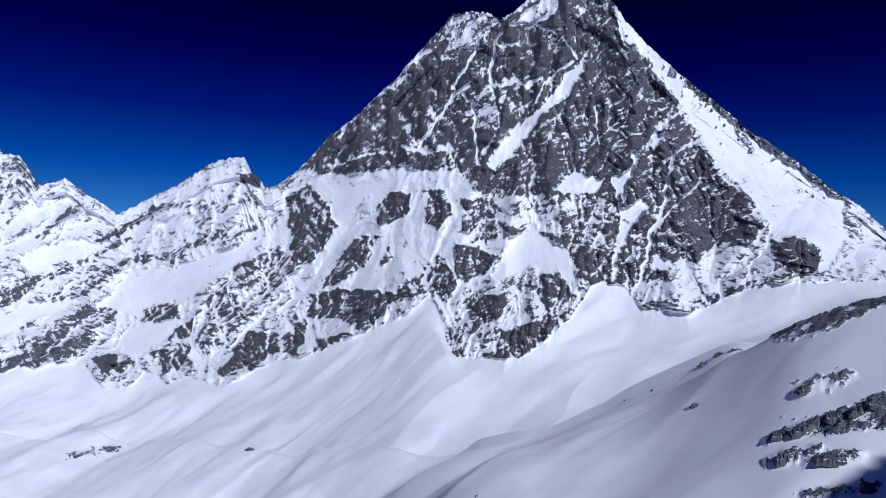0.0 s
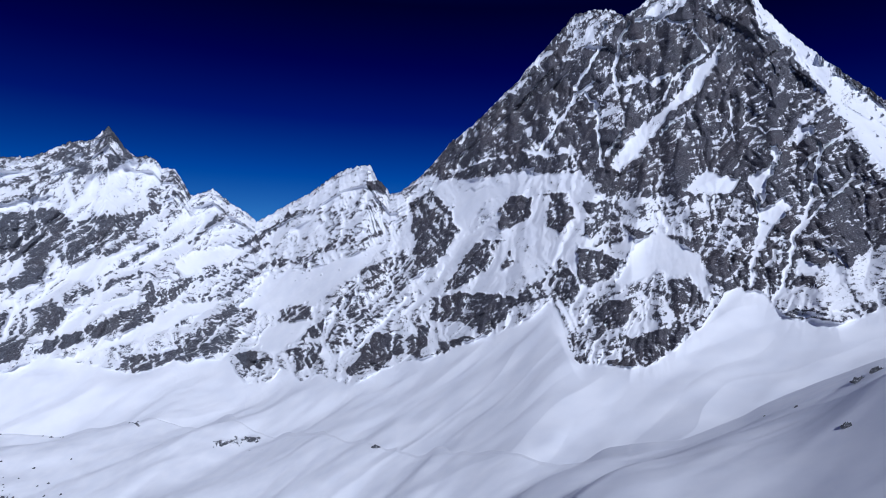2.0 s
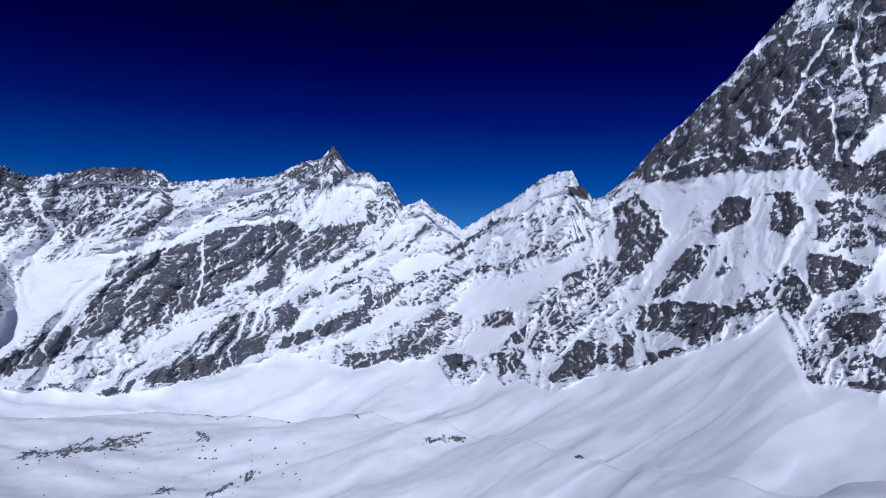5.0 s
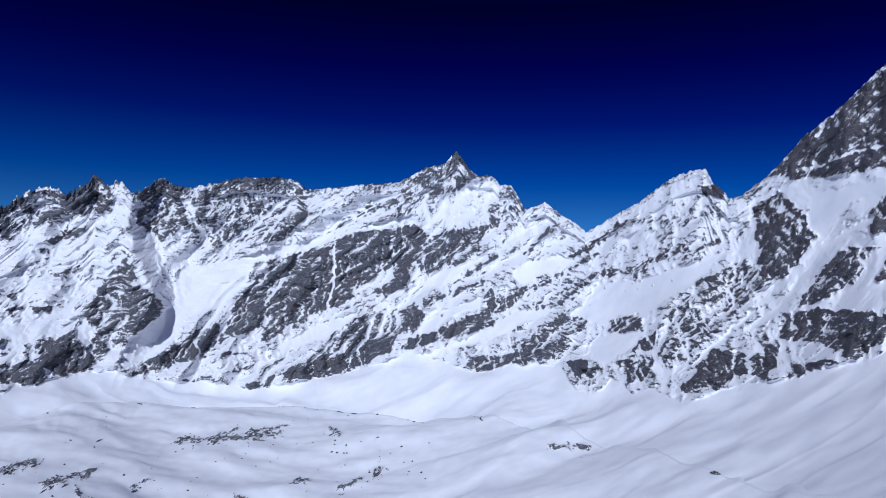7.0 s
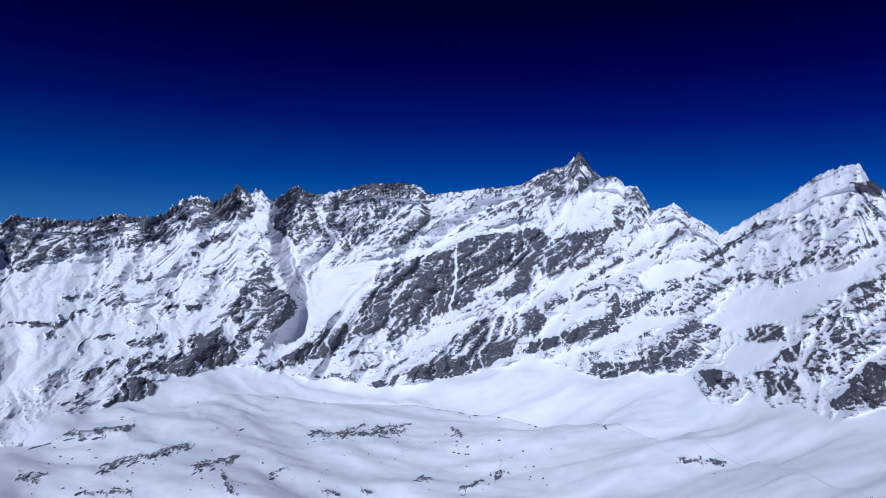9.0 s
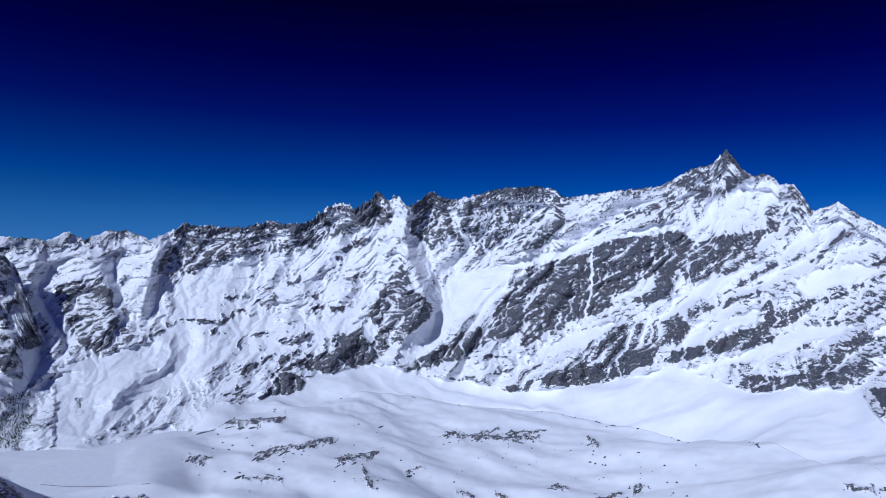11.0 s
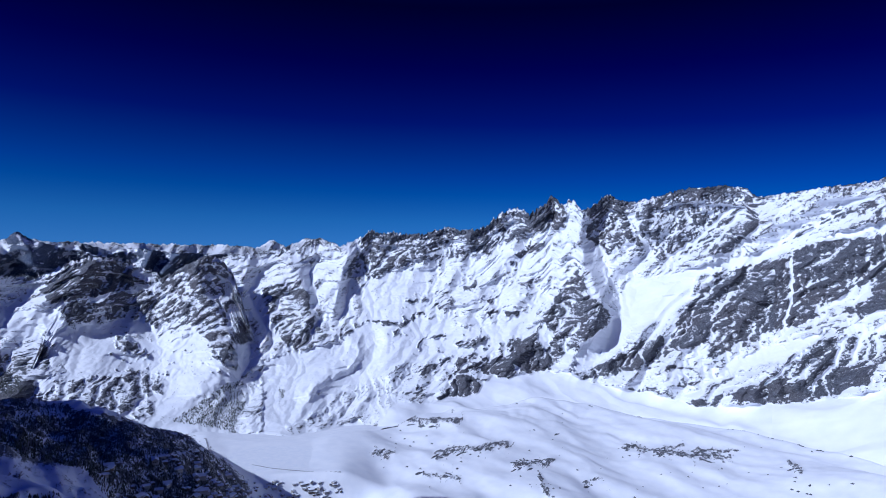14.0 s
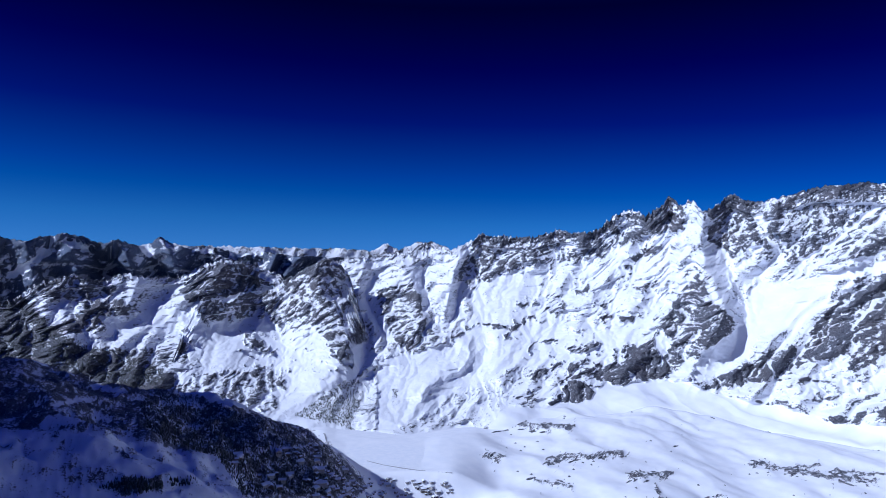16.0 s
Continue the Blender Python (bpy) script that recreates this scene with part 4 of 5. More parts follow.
    g.area([(64.83, -7.12), (61.78, -4.70), (60.83, -5.65), (61.69, -7.53), (63.89, -8.98), (66.05, -9.83)], -1.1, 0.25)
    g.area([(73.37, 2.69), (71.85, 3.98), (70.25, 3.86), (69.03, 4.39), (67.82, 5.71), (66.49, 4.10), (66.87, 2.69), (68.96, 2.12), (71.38, 1.55), (72.97, 2.05)], 0.3, 0.25)
    g.strip([(71.84, 3.53), (70.83, 3.15)], 0.18, -0.6)
    g.area([(68.72, 4.87), (67.36, 4.60), (67.21, 2.58), (68.99, 2.94)], 0.6, 0.2)
    g.area([(78.76, 1.19), (77.05, 2.21), (75.58, 1.35), (76.61, -0.40), (78.37, -0.53)], 0.1, 0.3)
    g.strip([(76.14, 1.75), (74.11, 2.08), (73.29, 2.56)], 0.28, 0.7)
    g.area([(78.70, -0.87), (75.16, -0.35), (71.38, 1.47), (65.98, 1.71), (65.91, -0.53), (67.97, -2.88), (71.16, -5.57), (74.98, -6.35), (78.56, -5.41)], -0.5, 0.4)
    g.strip([(70.74, 0.15), (68.85, 1.22)], 0.3, 0.55)
    g.strip([(71.32, -0.45), (70.67, -0.70)], 0.18, 0.7)
    g.strip([(75.35, -2.76), (74.46, -2.50)], 0.22, 0.7)
    g.strip([(77.62, -4.48), (76.43, -3.95)], 0.28, 0.6)
    g.strip([(73.17, -3.84), (72.52, -3.53)], 0.18, 0.6)
    g.strip([(71.45, -5.08), (70.70, -4.87)], 0.18, 0.8)
    g.strip([(73.05, -5.19), (72.64, -4.85)], 0.18, 0.7)
    g.strip([(70.46, -2.45), (68.76, -1.88)], 0.25, 0.3)
    g.strip([(74.93, -7.71), (73.37, -7.18)], 0.22, 0.45)
    g.strip([(75.79, -9.46), (74.90, -8.89)], 0.25, 0.5)
    g.strip([(76.30, -10.46), (74.13, -9.57), (73.01, -8.99)], 0.25, 0.45)
    # slopes far down the valley
    g.area([(121.41, -5.91), (118.51, -7.15), (116.46, -8.68), (110.48, -9.57), (108.69, -11.46), (110.98, -11.63), (115.10, -10.78), (121.30, -9.75)], 1.0, 0.8)
    g.area([(121.46, -3.97), (119.32, -4.57), (116.52, -6.37), (119.97, -7.08), (121.38, -7.01)], 0.4, 0.6)
    g.area([(120.51, -4.54), (116.62, -3.15), (113.16, -3.45), (107.72, -4.53), (109.97, -7.46), (113.89, -6.44), (118.52, -6.87)], -0.3)
    g.area([(108.66, -2.49), (107.21, -1.36), (104.17, -1.14), (101.77, -2.89), (104.10, -3.56), (106.55, -3.42)], 0.5)
    g.strip([(115.80, -4.48), (113.13, -4.66), (112.00, -5.58)], 0.45, 0.5, 40)
    g.area([(118.69, -2.61), (115.43, -2.28), (113.39, -3.24), (115.37, -4.35), (118.38, -4.16), (119.95, -3.83)], 0.3)
    # bare cover for rock and wood, drawn over the spurs' shaded sides too
    g.area([(109.17, -3.22), (105.88, -0.86), (104.04, -2.14), (101.84, -2.63), (105.31, -3.88), (106.60, -4.05), (108.51, -4.39)], 0.75, 0.3)
    g.area([(118.05, -6.32), (115.37, -4.35), (112.17, -4.87), (113.02, -5.99), (114.46, -6.44), (116.69, -6.68)], 0.75, 0.3)
    g.area([(115.06, -5.47), (112.46, -5.19), (107.87, -4.39), (108.16, -5.57), (109.37, -6.89), (112.41, -6.81), (114.16, -6.76)], -0.7)
    g.area([(121.41, -5.90), (118.30, -6.93), (116.10, -7.95), (109.33, -8.21), (110.78, -11.06), (116.04, -10.12), (121.33, -8.56)], 0.45, 0.5)
    g.area([(122.19, -4.25), (119.95, -3.98), (118.06, -6.17), (116.11, -7.79), (110.50, -10.44), (111.08, -11.21), (116.03, -10.42), (122.06, -8.79)], 0.95, 0.6)
    for q in ([(105.69, -1.09), (106.50, -2.71), (107.77, -4.82)], [(113.19, -2.41), (114.46, -4.10), (117.10, -6.23)], [(116.91, -2.44), (118.63, -4.49), (120.71, -6.10)]):
        g.strip(q, 1.2, None, 90)


SLANT = [(-52, -0.3), (-10, 0.0), (0, 0.5), (15, 0.8), (30, 1.1), (58, 1.1), (66, 0.6), (72, 0.9), (85, 0.9), (95, 1.0), (128, 0.9)]
AZ, PTS, COVER = slope_sheet(-44, 126, 0.075, 360, WALL_CREST, WALL_BASE, WALL_RC, WALL_RB, -0.4, paint_wall, slant=SLANT, toe=WALL_TOE, strata=[(-44, 1.2), (0, 1.1), (12, 0.6), (30, 0.4), (126, 0.4)],
                             massive=[(-44, 0.7), (20, 0.8), (35, 1.0), (60, 1.2), (80, 0.9), (90, 0.9), (95, 0.8), (126, 0.9)], jag=0.28, size=[(-52, 1), (12, 1), (38, 1.35), (60, 1.6), (128, 1.6)])
NORMALS = grid_normals(PTS)
WALL_AZ, WALL_P = AZ, PTS
WALL_EL = np.degrees(np.arctan2(PTS[..., 2] - EYE.z, np.hypot(PTS[..., 0], PTS[..., 1])))
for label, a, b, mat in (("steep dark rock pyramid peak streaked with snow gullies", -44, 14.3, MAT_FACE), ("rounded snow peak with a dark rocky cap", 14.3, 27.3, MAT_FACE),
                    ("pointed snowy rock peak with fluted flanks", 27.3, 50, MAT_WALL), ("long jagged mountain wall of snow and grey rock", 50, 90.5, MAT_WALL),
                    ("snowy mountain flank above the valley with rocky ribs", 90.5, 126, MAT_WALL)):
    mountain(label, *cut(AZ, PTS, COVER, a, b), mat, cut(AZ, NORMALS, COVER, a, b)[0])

# ---- the ranges beyond the valley ----
FLANK = [(85.76, -19.06), (88.31, -17.32), (89.09, -16.42), (90.16, -14.11), (91.48, -11.28), (92.43, -9.37), (93.33, -7.43), (94.13, -5.48), (94.77, -3.51), (95.46, -1.64), (96.37, -0.87), (97.15, -0.59), (98.16, -0.91), (99.35, -1.63), (100.38, -2.23), (101.63, -3.22), (102.83, -3.72), (104.12, -3.59), (105.57, -4.02), (107.12, -4.36), (107.98, -5.15), (108.80, -6.89), (109.59, -9.14), (110.17, -10.90), (111.32, -11.94)]


def paint_flank(g):
    g.ridge([(97.16, -0.51), (98.23, -1.42), (97.70, -3.36), (96.46, -5.15), (95.20, -6.98), (95.63, -8.91)], 5.0, 2.4, 120)
    g.area([(97.16, -0.51), (99.66, -1.21), (101.44, -3.64), (101.36, -6.50), (97.59, -7.47), (94.21, -7.71), (94.75, -5.52), (95.32, -2.59)], 0.05, 0.6)
    g.ridge([(105.71, -3.67), (107.63, -4.45), (108.52, -5.72), (108.89, -7.30), (109.59, -9.06)], 3.5, 2.0, 90)
    g.ridge([(106.22, -1.11), (105.53, -2.26), (104.95, -4.13)], 3.5, 2.0, 100)
    g.area([(95.64, -8.43), (101.28, -9.32), (106.25, -7.36), (102.30, -5.55), (99.96, -6.98), (97.63, -6.02)], -0.6, 0.5)
    g.strip([(98.86, -1.72), (96.58, -5.51), (95.76, -8.66)], 0.6, 0.45)
    g.strip([(95.96, -1.46), (94.13, -5.48), (93.56, -7.92)], 0.9, None, -25)
    g.area([(101.02, -1.38), (97.57, -0.59), (96.10, -2.70), (95.31, -5.55), (96.29, -8.38), (97.38, -7.33), (99.54, -4.88), (100.62, -3.49)], 0.25)
    g.area([(107.57, -4.06), (105.29, -4.39), (103.34, -3.17), (100.95, -3.84), (101.23, -5.94), (103.60, -5.60), (105.25, -5.93), (107.51, -5.91)], 0.35)
    g.area([(109.37, -6.89), (105.24, -6.27), (100.50, -7.68), (98.01, -9.77), (102.49, -9.37), (107.08, -9.93), (109.31, -8.86)], -0.8)
    g.area([(108.02, -10.22), (102.47, -10.05), (100.39, -11.45), (103.75, -12.03), (107.67, -11.54)], 0.15)
    g.strip([(96.20, -1.56), (94.89, -4.50), (94.07, -7.44)], 0.5, 0.15)
    g.strip([(107.11, -4.59), (108.13, -7.36), (108.49, -10.09)], 0.9, None, 35)
    g.strip([(101.62, -3.37), (102.99, -6.26), (104.51, -9.29)], 1.1, None, 30)
    g.strip([(103.73, -4.59), (104.57, -6.95)], 0.8, None, -15)
    g.strip([(103.75, -3.87), (102.33, -4.82), (101.37, -5.54)], 0.4, 0.3)
    g.strip([(105.35, -11.57), (103.10, -10.26), (101.22, -10.67)], 0.5, 0.35)
    g.strip([(108.43, -11.88), (105.34, -11.80), (101.63, -12.84)], 0.6, 0.15)
    g.strip([(103.64, -7.43), (102.23, -8.40)], 0.3, 0.3)
    g.strip([(108.98, -7.80), (109.78, -10.03)], 0.4, 0.3)


AZ, PTS, COVER = slope_sheet(87.6, 110.6, 0.08, 240, FLANK, [(87.83, -16.85), (90.83, -16.67), (95.77, -16.41), (100.61, -15.38), (105.27, -14.19), (109.69, -13.05), (111.80, -12.34)], [(87.6, 2750), (90, 3300), (92, 3850), (94, 4200), (95.5, 4250), (97, 4280), (103, 4330), (107, 4100), (110.6, 3600)], [(87.6, 2430), (92, 2480), (96, 2580), (104, 2720), (110.6, 2850)],
                             -0.72, paint_flank, seed=25, size=((0, 1.3),), massive=((0, 0.55),), slant=((0, 0.9),), jag=0.16, back=500)
FLANK_AZ, FLANK_P = AZ, PTS
mountain("broad snowy mountain flank with a shaded rocky spur", PTS, COVER, MAT_WALL)


def paint_range(g):
    for q in ([(110.83, 0.93), (109.86, -0.55), (109.20, -2.21)], [(113.79, 0.50), (113.17, -0.95), (112.54, -2.25)], [(117.72, 0.83), (117.14, -0.41), (116.55, -1.97)], [(120.07, 0.28), (119.65, -1.09), (119.47, -2.62)]):
        g.strip(q, 0.9, None, 160)
    for q in ([(118.25, 0.50), (119.26, -1.08), (121.01, -2.32)], [(117.17, 0.38), (115.48, -0.36)], [(112.32, 0.38), (111.40, -0.42)], [(108.00, 0.01), (105.41, -0.43), (102.76, -0.02)]):
        g.strip(q, 0.35, -0.7)


RANGE_FAR = [(86.28, -0.11), (90.29, -0.22), (96.23, -0.47), (100.10, -0.42), (102.47, -0.09), (104.77, -0.30), (106.36, 0.13), (108.12, -0.11), (109.21, 0.19), (110.08, 0.44), (110.77, 0.92), (111.43, 0.44), (112.37, 0.09), (113.19, 0.34), (114.00, 0.63), (114.66, 0.16), (115.37, 0.31), (116.16, 0.64), (117.49, 0.94), (118.22, 0.69), (118.99, 0.62), (119.84, 0.25), (120.72, 0.26), (121.59, 0.52), (122.92, 0.27), (124.54, 0.33)]
# starts largely bare, which darkens the range as shade and haze would
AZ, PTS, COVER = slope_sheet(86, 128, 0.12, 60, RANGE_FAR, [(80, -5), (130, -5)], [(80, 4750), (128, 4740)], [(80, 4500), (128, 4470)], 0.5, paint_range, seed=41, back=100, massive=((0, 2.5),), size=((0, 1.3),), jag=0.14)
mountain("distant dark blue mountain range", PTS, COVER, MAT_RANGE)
RANGE_LAST = [(83.30, 0.77), (86.30, 0.54), (88.32, 1.24), (89.57, 1.01), (91.05, 0.31), (92.07, 0.89), (93.29, 0.25), (96.25, 0.32), (102.01, 0.26), (105.69, 0.25), (109.64, 0.18), (112.16, 0.06), (121.57, -0.10), (124.20, -0.38)]
AZ, PTS, COVER = slope_sheet(84, 128, 0.12, 40, RANGE_LAST, [(80, -4), (130, -4)], [(80, 4860), (128, 4860)], [(80, 4700), (128, 4700)], -0.4, lambda g: None, seed=51, back=30, massive=((0, 0.7),), size=((0, 1.4),), jag=0.15)
mountain("farthest snow-covered mountain range", PTS, COVER, MAT_WALL)

# ---- ground: the snow basin, the spur beside the lookout, the wooded hill and the valley floor ----
G_AZ = np.concatenate([np.arange(-60, -46, 1.0), np.arange(-46, 128, 0.12), np.arange(128, 300.5, 1.5)])
HILL = [(92.26, -20.52), (93.37, -19.54), (94.38, -18.42), (95.38, -17.37), (96.76, -16.16), (98.31, -15.25), (100.67, -14.48), (102.97, -13.61), (105.22, -12.83), (107.82, -12.32), (109.72, -11.68), (110.95, -11.04), (113.13, -10.72), (115.41, -10.35), (116.89, -9.62), (119.01, -9.05), (124.62, -7.97)]
SPUR = [(-21.17, -9.04), (-24.52, -6.61), (-26.32, -5.12), (-28.44, -2.97), (-31.42, -1.40), (-34.50, -0.28), (-41.67, 0.59)]
# along each bearing: the height against the eye 420 m out
NEAR_Z = [(-60, -150), (-35, -190), (-20, -195), (-10, -228), (0, -258), (15, -285), (40, -330), (70, -440), (78, -580), (89, -560), (94, -400), (102, -290), (110, -230), (121, -200), (134, -120), (180, -60), (230, -60), (300, -120)]
r2 = line(G_AZ, [(-60, 700), (-26, 780), (-18, 880), (0, 720), (20, 1000), (40, 1500), (60, 1750), (75, 1900), (88, 2020), (93, 1980), (100, 1900), (121, 1700), (134, 1500), (180, 900), (300, 900)])
e2 = line(G_AZ, SPUR + [(-60, 2.0), (-18, -11.2), (-14, -13.4), (-10, -15.2), (-5, -16.8), (0, -17.9), (10, -19.0), (20, -19.4), (40, -18.2), (60, -19.8), (75, -22.0), (85, -23.0), (90, -22.4)] + HILL + [(134, -5), (180, -2), (300, 2)])
soft = np.ones(19) / 19
e2 = np.where((G_AZ > 86) & (G_AZ < 130), np.convolve(np.pad(e2, 9, "edge"), soft, "valid"), calm_line(e2, 22))
r2 = calm_line(r2, 30)
rf = line(G_AZ, [(-61, 900)] + WALL_RB + [(140, 2000), (180, 1500), (240, 1200), (300, 1100)])
rim = line(G_AZ, [(-61, 2)] + WALL_BASE + [(134, -8), (180, 4), (300, 2)])
rim = np.convolve(np.pad(rim, 20, "edge"), np.ones(41) / 41, "valid")
rf, rim = calm_line(rf, 60), calm_line(rim, 25)
rim = rim + np.maximum(e2 + 0.7 - rim, 0) * smooth(G_AZ, -32, -23) * (1 - smooth(G_AZ, 4, 14))
zf = rf * np.tan(np.radians(rim))
bowl = smooth(G_AZ, -8, 14) * (1 - smooth(G_AZ, 74, 88))
z2 = r2 * np.tan(np.radians(e2))
z2 = z2 + (zf - line(G_AZ, [(-10, 0.12), (0, 0.2), (25, 0.17), (42, 0.09), (55, 0.07), (70, 0.05), (84, 0.02)]) * (rf - r2) - z2) * bowl  # the basin rises gently to the mountain foot
r3 = r2 + (rf - r2) * line(G_AZ, [(-60, 0.4), (-18, 0.4), (-10, 0.5), (85, 0.5), (92, 0.7), (134, 0.6), (300, 0.5)])
z3 = line(G_AZ, [(-60, -20), (-26, -15), (-20, 0), (-12, 0), (84, 0), (92, -1), (134, -1), (300, 0)])
z3 = (z2 + zf) / 2 + z3
z3 = z3 + (-716 - z3) * smooth(G_AZ, 78, 90) * (1 - smooth(G_AZ, 126, 134))
z3 = calm_line(z3, 25)
kr = [60 + 0 * G_AZ, 420 + 0 * G_AZ, r2, r3, rf]
kz = [-70 + 0 * G_AZ, calm_line(line(G_AZ, NEAR_Z), 40), z2, z3, zf]
inner = np.linspace(0, 1, 24)[:, None] * 420
R = np.concatenate([inner + 0 * G_AZ, 420 + (rf - 420) * np.linspace(0, 1, 281)[1:, None] ** 1.15], 0)
Z = np.where(R <= 420, -70 + (kz[1] + 70) * smooth(R, 40, 420), 0.0)
for i in (1, 2, 3):
    q = (R - kr[i]) / (kr[i + 1] - kr[i])
    Z = np.where((q > 0) & (q <= 1), kz[i] + (kz[i + 1] - kz[i]) * q, Z)
GA = np.broadcast_to(G_AZ, R.shape)
pad = np.pad(Z, ((16, 16), (0, 0)), "edge")
softened = sum(pad[j:j + len(Z)] for j in range(33)) / 33
Z = softened + (Z - softened) * smooth(GA, 90, 94) * (1 - smooth(GA, 126, 132)) * 0.6
X, Y = -np.sin(np.radians(GA)) * R, np.cos(np.radians(GA)) * R
# wind-packed swells, long across the slope
turn = (-0.5 * X + 0.86 * Y) + 70 * fbm(X / 300, Y / 300, 7.0, 3)
cross = 0.86 * X + 0.5 * Y
shore = GA + 1.3 * fbm(X / 160, Y / 160, 12.5, 3)
flat = smooth(shore, 86.2, 88.2) * (1 - smooth(shore, 95.5, 97.5)) * smooth(R, 2080, 2140)
calm = smooth(R, 150, 600) * (1 - 0.95 * flat)
Z = Z + calm * (swells(X, Y) + 3.2 * fbm(turn / 70, cross / 150, 4.4, 3, 0.42))
Z = Z - R * 0.0045 * smooth(R - rf, -260, 0) * (1 - smooth(GA, 80, 86))
Z = Z + np.maximum(-714.5 - Z, 0) * smooth(GA, 80, 86) * (1 - smooth(GA, 97, 101)) * smooth(R, 2080, 2150)
basin = smooth(shore, 86.7, 88.7) * (1 - smooth(shore, 95.0, 96.8)) * smooth(R, 2130, 2200)
Z = Z + (-720 - Z) * basin
humps = smooth(GA, 91, 97) * (1 - smooth(GA, 128, 133)) * smooth(R, 300, 700) * (1 - smooth(R, r2 - 150, r2 + 50))
Z = Z + humps * (44 * fbm(X / 170, Y / 170, 5.5, 5, 0.5) + 26 * np.abs(fbm(X / 90, Y / 90, 8.5, 4, 0.5)))
EL = np.degrees(np.arctan2(Z, np.maximum(R, 1.0)))
field = Relief(GA, EL, -1.2)


def paint_field(g):
    # dark rocks of the near spur
    g.area([(-25.72, -5.61), (-26.31, -4.89), (-28.46, -3.63), (-32.14, -1.24), (-34.51, -0.57), (-38.76, 0.10), (-38.80, -2.24), (-34.55, -2.55), (-31.49, -4.47), (-28.51, -5.72)], 0.9, 0.3)
    g.area([(-28.69, -12.83), (-31.64, -10.73), (-34.70, -9.05), (-38.92, -8.03), (-38.96, -10.11), (-34.74, -10.84), (-31.68, -12.35)], 0.35, 0.5)
    for q in ([(-29.00, -9.84), (-30.48, -8.60)], [(-27.14, -13.49), (-28.68, -12.62)], [(-30.25, -14.42), (-33.14, -13.69)], [(-32.49, -16.17), (-34.57, -15.35)], [(-27.58, -15.08), (-29.10, -14.00)]):
        g.strip(q, 0.3, 0.2, 1.5)
    for q in ([(-29.24, -9.62), (-30.16, -8.92), (-31.06, -8.39)], [(-31.42, -8.51), (-32.30, -7.99)], [(-27.28, -15.19), (-28.80, -14.53), (-30.46, -13.64)], [(-29.93, -14.65), (-31.73, -14.09), (-33.47, -13.42)],
              [(-29.99, -17.00), (-32.15, -16.34)], [(-28.38, -12.89), (-29.86, -12.00), (-31.13, -11.40)]):
        g.strip(q, 0.3, 0.55, 2.5)
    g.area([(-30.60, -12.21), (-30.94, -10.95), (-32.17, -10.16), (-33.72, -9.25), (-35.05, -8.74), (-36.06, -10.14), (-34.78, -11.32), (-32.74, -11.79), (-31.69, -12.36)], 0.8, 0.3)
    # the hill: bare cover painted for its deep shade as well as its wood
    g.area([(125.36, -6.55), (119.02, -8.73), (115.42, -10.10), (110.96, -10.74), (107.40, -12.08), (102.98, -13.43), (98.31, -15.07), (95.38, -17.19), (93.12, -19.55), (94.30, -20.82), (103.66, -20.26), (105.97, -16.91), (109.80, -15.73), (111.43, -15.15), (115.30, -14.34), (118.87, -13.71), (125.18, -13.20)], 0.4, 0.5)
    g.area([(123.67, -14.53), (118.87, -13.91), (116.74, -14.76), (114.93, -14.17), (111.42, -15.57), (105.97, -16.91), (102.80, -19.07), (103.65, -20.67), (123.57, -17.76)], -0.75, 1.6)
    g.strip([(118.20, -13.20), (116.79, -13.08)], 0.5, -0.8)
    g.strip([(114.97, -12.86), (114.01, -13.53)], 0.3, -0.8)
    g.strip([(113.39, -15.16), (111.64, -14.93)], 0.3, -0.8)
    g.strip([(107.22, -18.06), (103.71, -18.92)], 0.3, -0.8)
    g.strip([(102.89, -16.49), (99.68, -16.45), (97.80, -16.30)], 0.14, -0.8)
    g.strip([(105.96, -17.34), (104.98, -17.84)], 0.12, -0.8)
    g.strip([(102.83, -18.43), (100.98, -19.12)], 0.1, -0.8)
    g.area([(117.03, -17.07), (114.09, -17.08), (114.82, -17.85), (116.64, -17.89)], 0.2, 0.8)
    g.area([(114.80, -18.36), (113.31, -17.78), (110.54, -17.92), (109.91, -18.72), (112.10, -19.13)], 0.7, 0.4)
    # two snow strips stand in for sunlit spots on the shaded hill
    g.strip([(117.89, -11.93), (116.47, -11.74), (115.08, -11.78)], 0.2, -1.0)
    g.strip([(110.62, -12.65), (109.28, -12.32), (107.56, -12.69)], 0.25, -1.0)
    g.strip([(115.22, -10.69), (113.50, -11.29)], 0.16, -1.0)
    g.strip([(108.60, -14.26), (107.33, -14.45)], 0.12, -0.8)
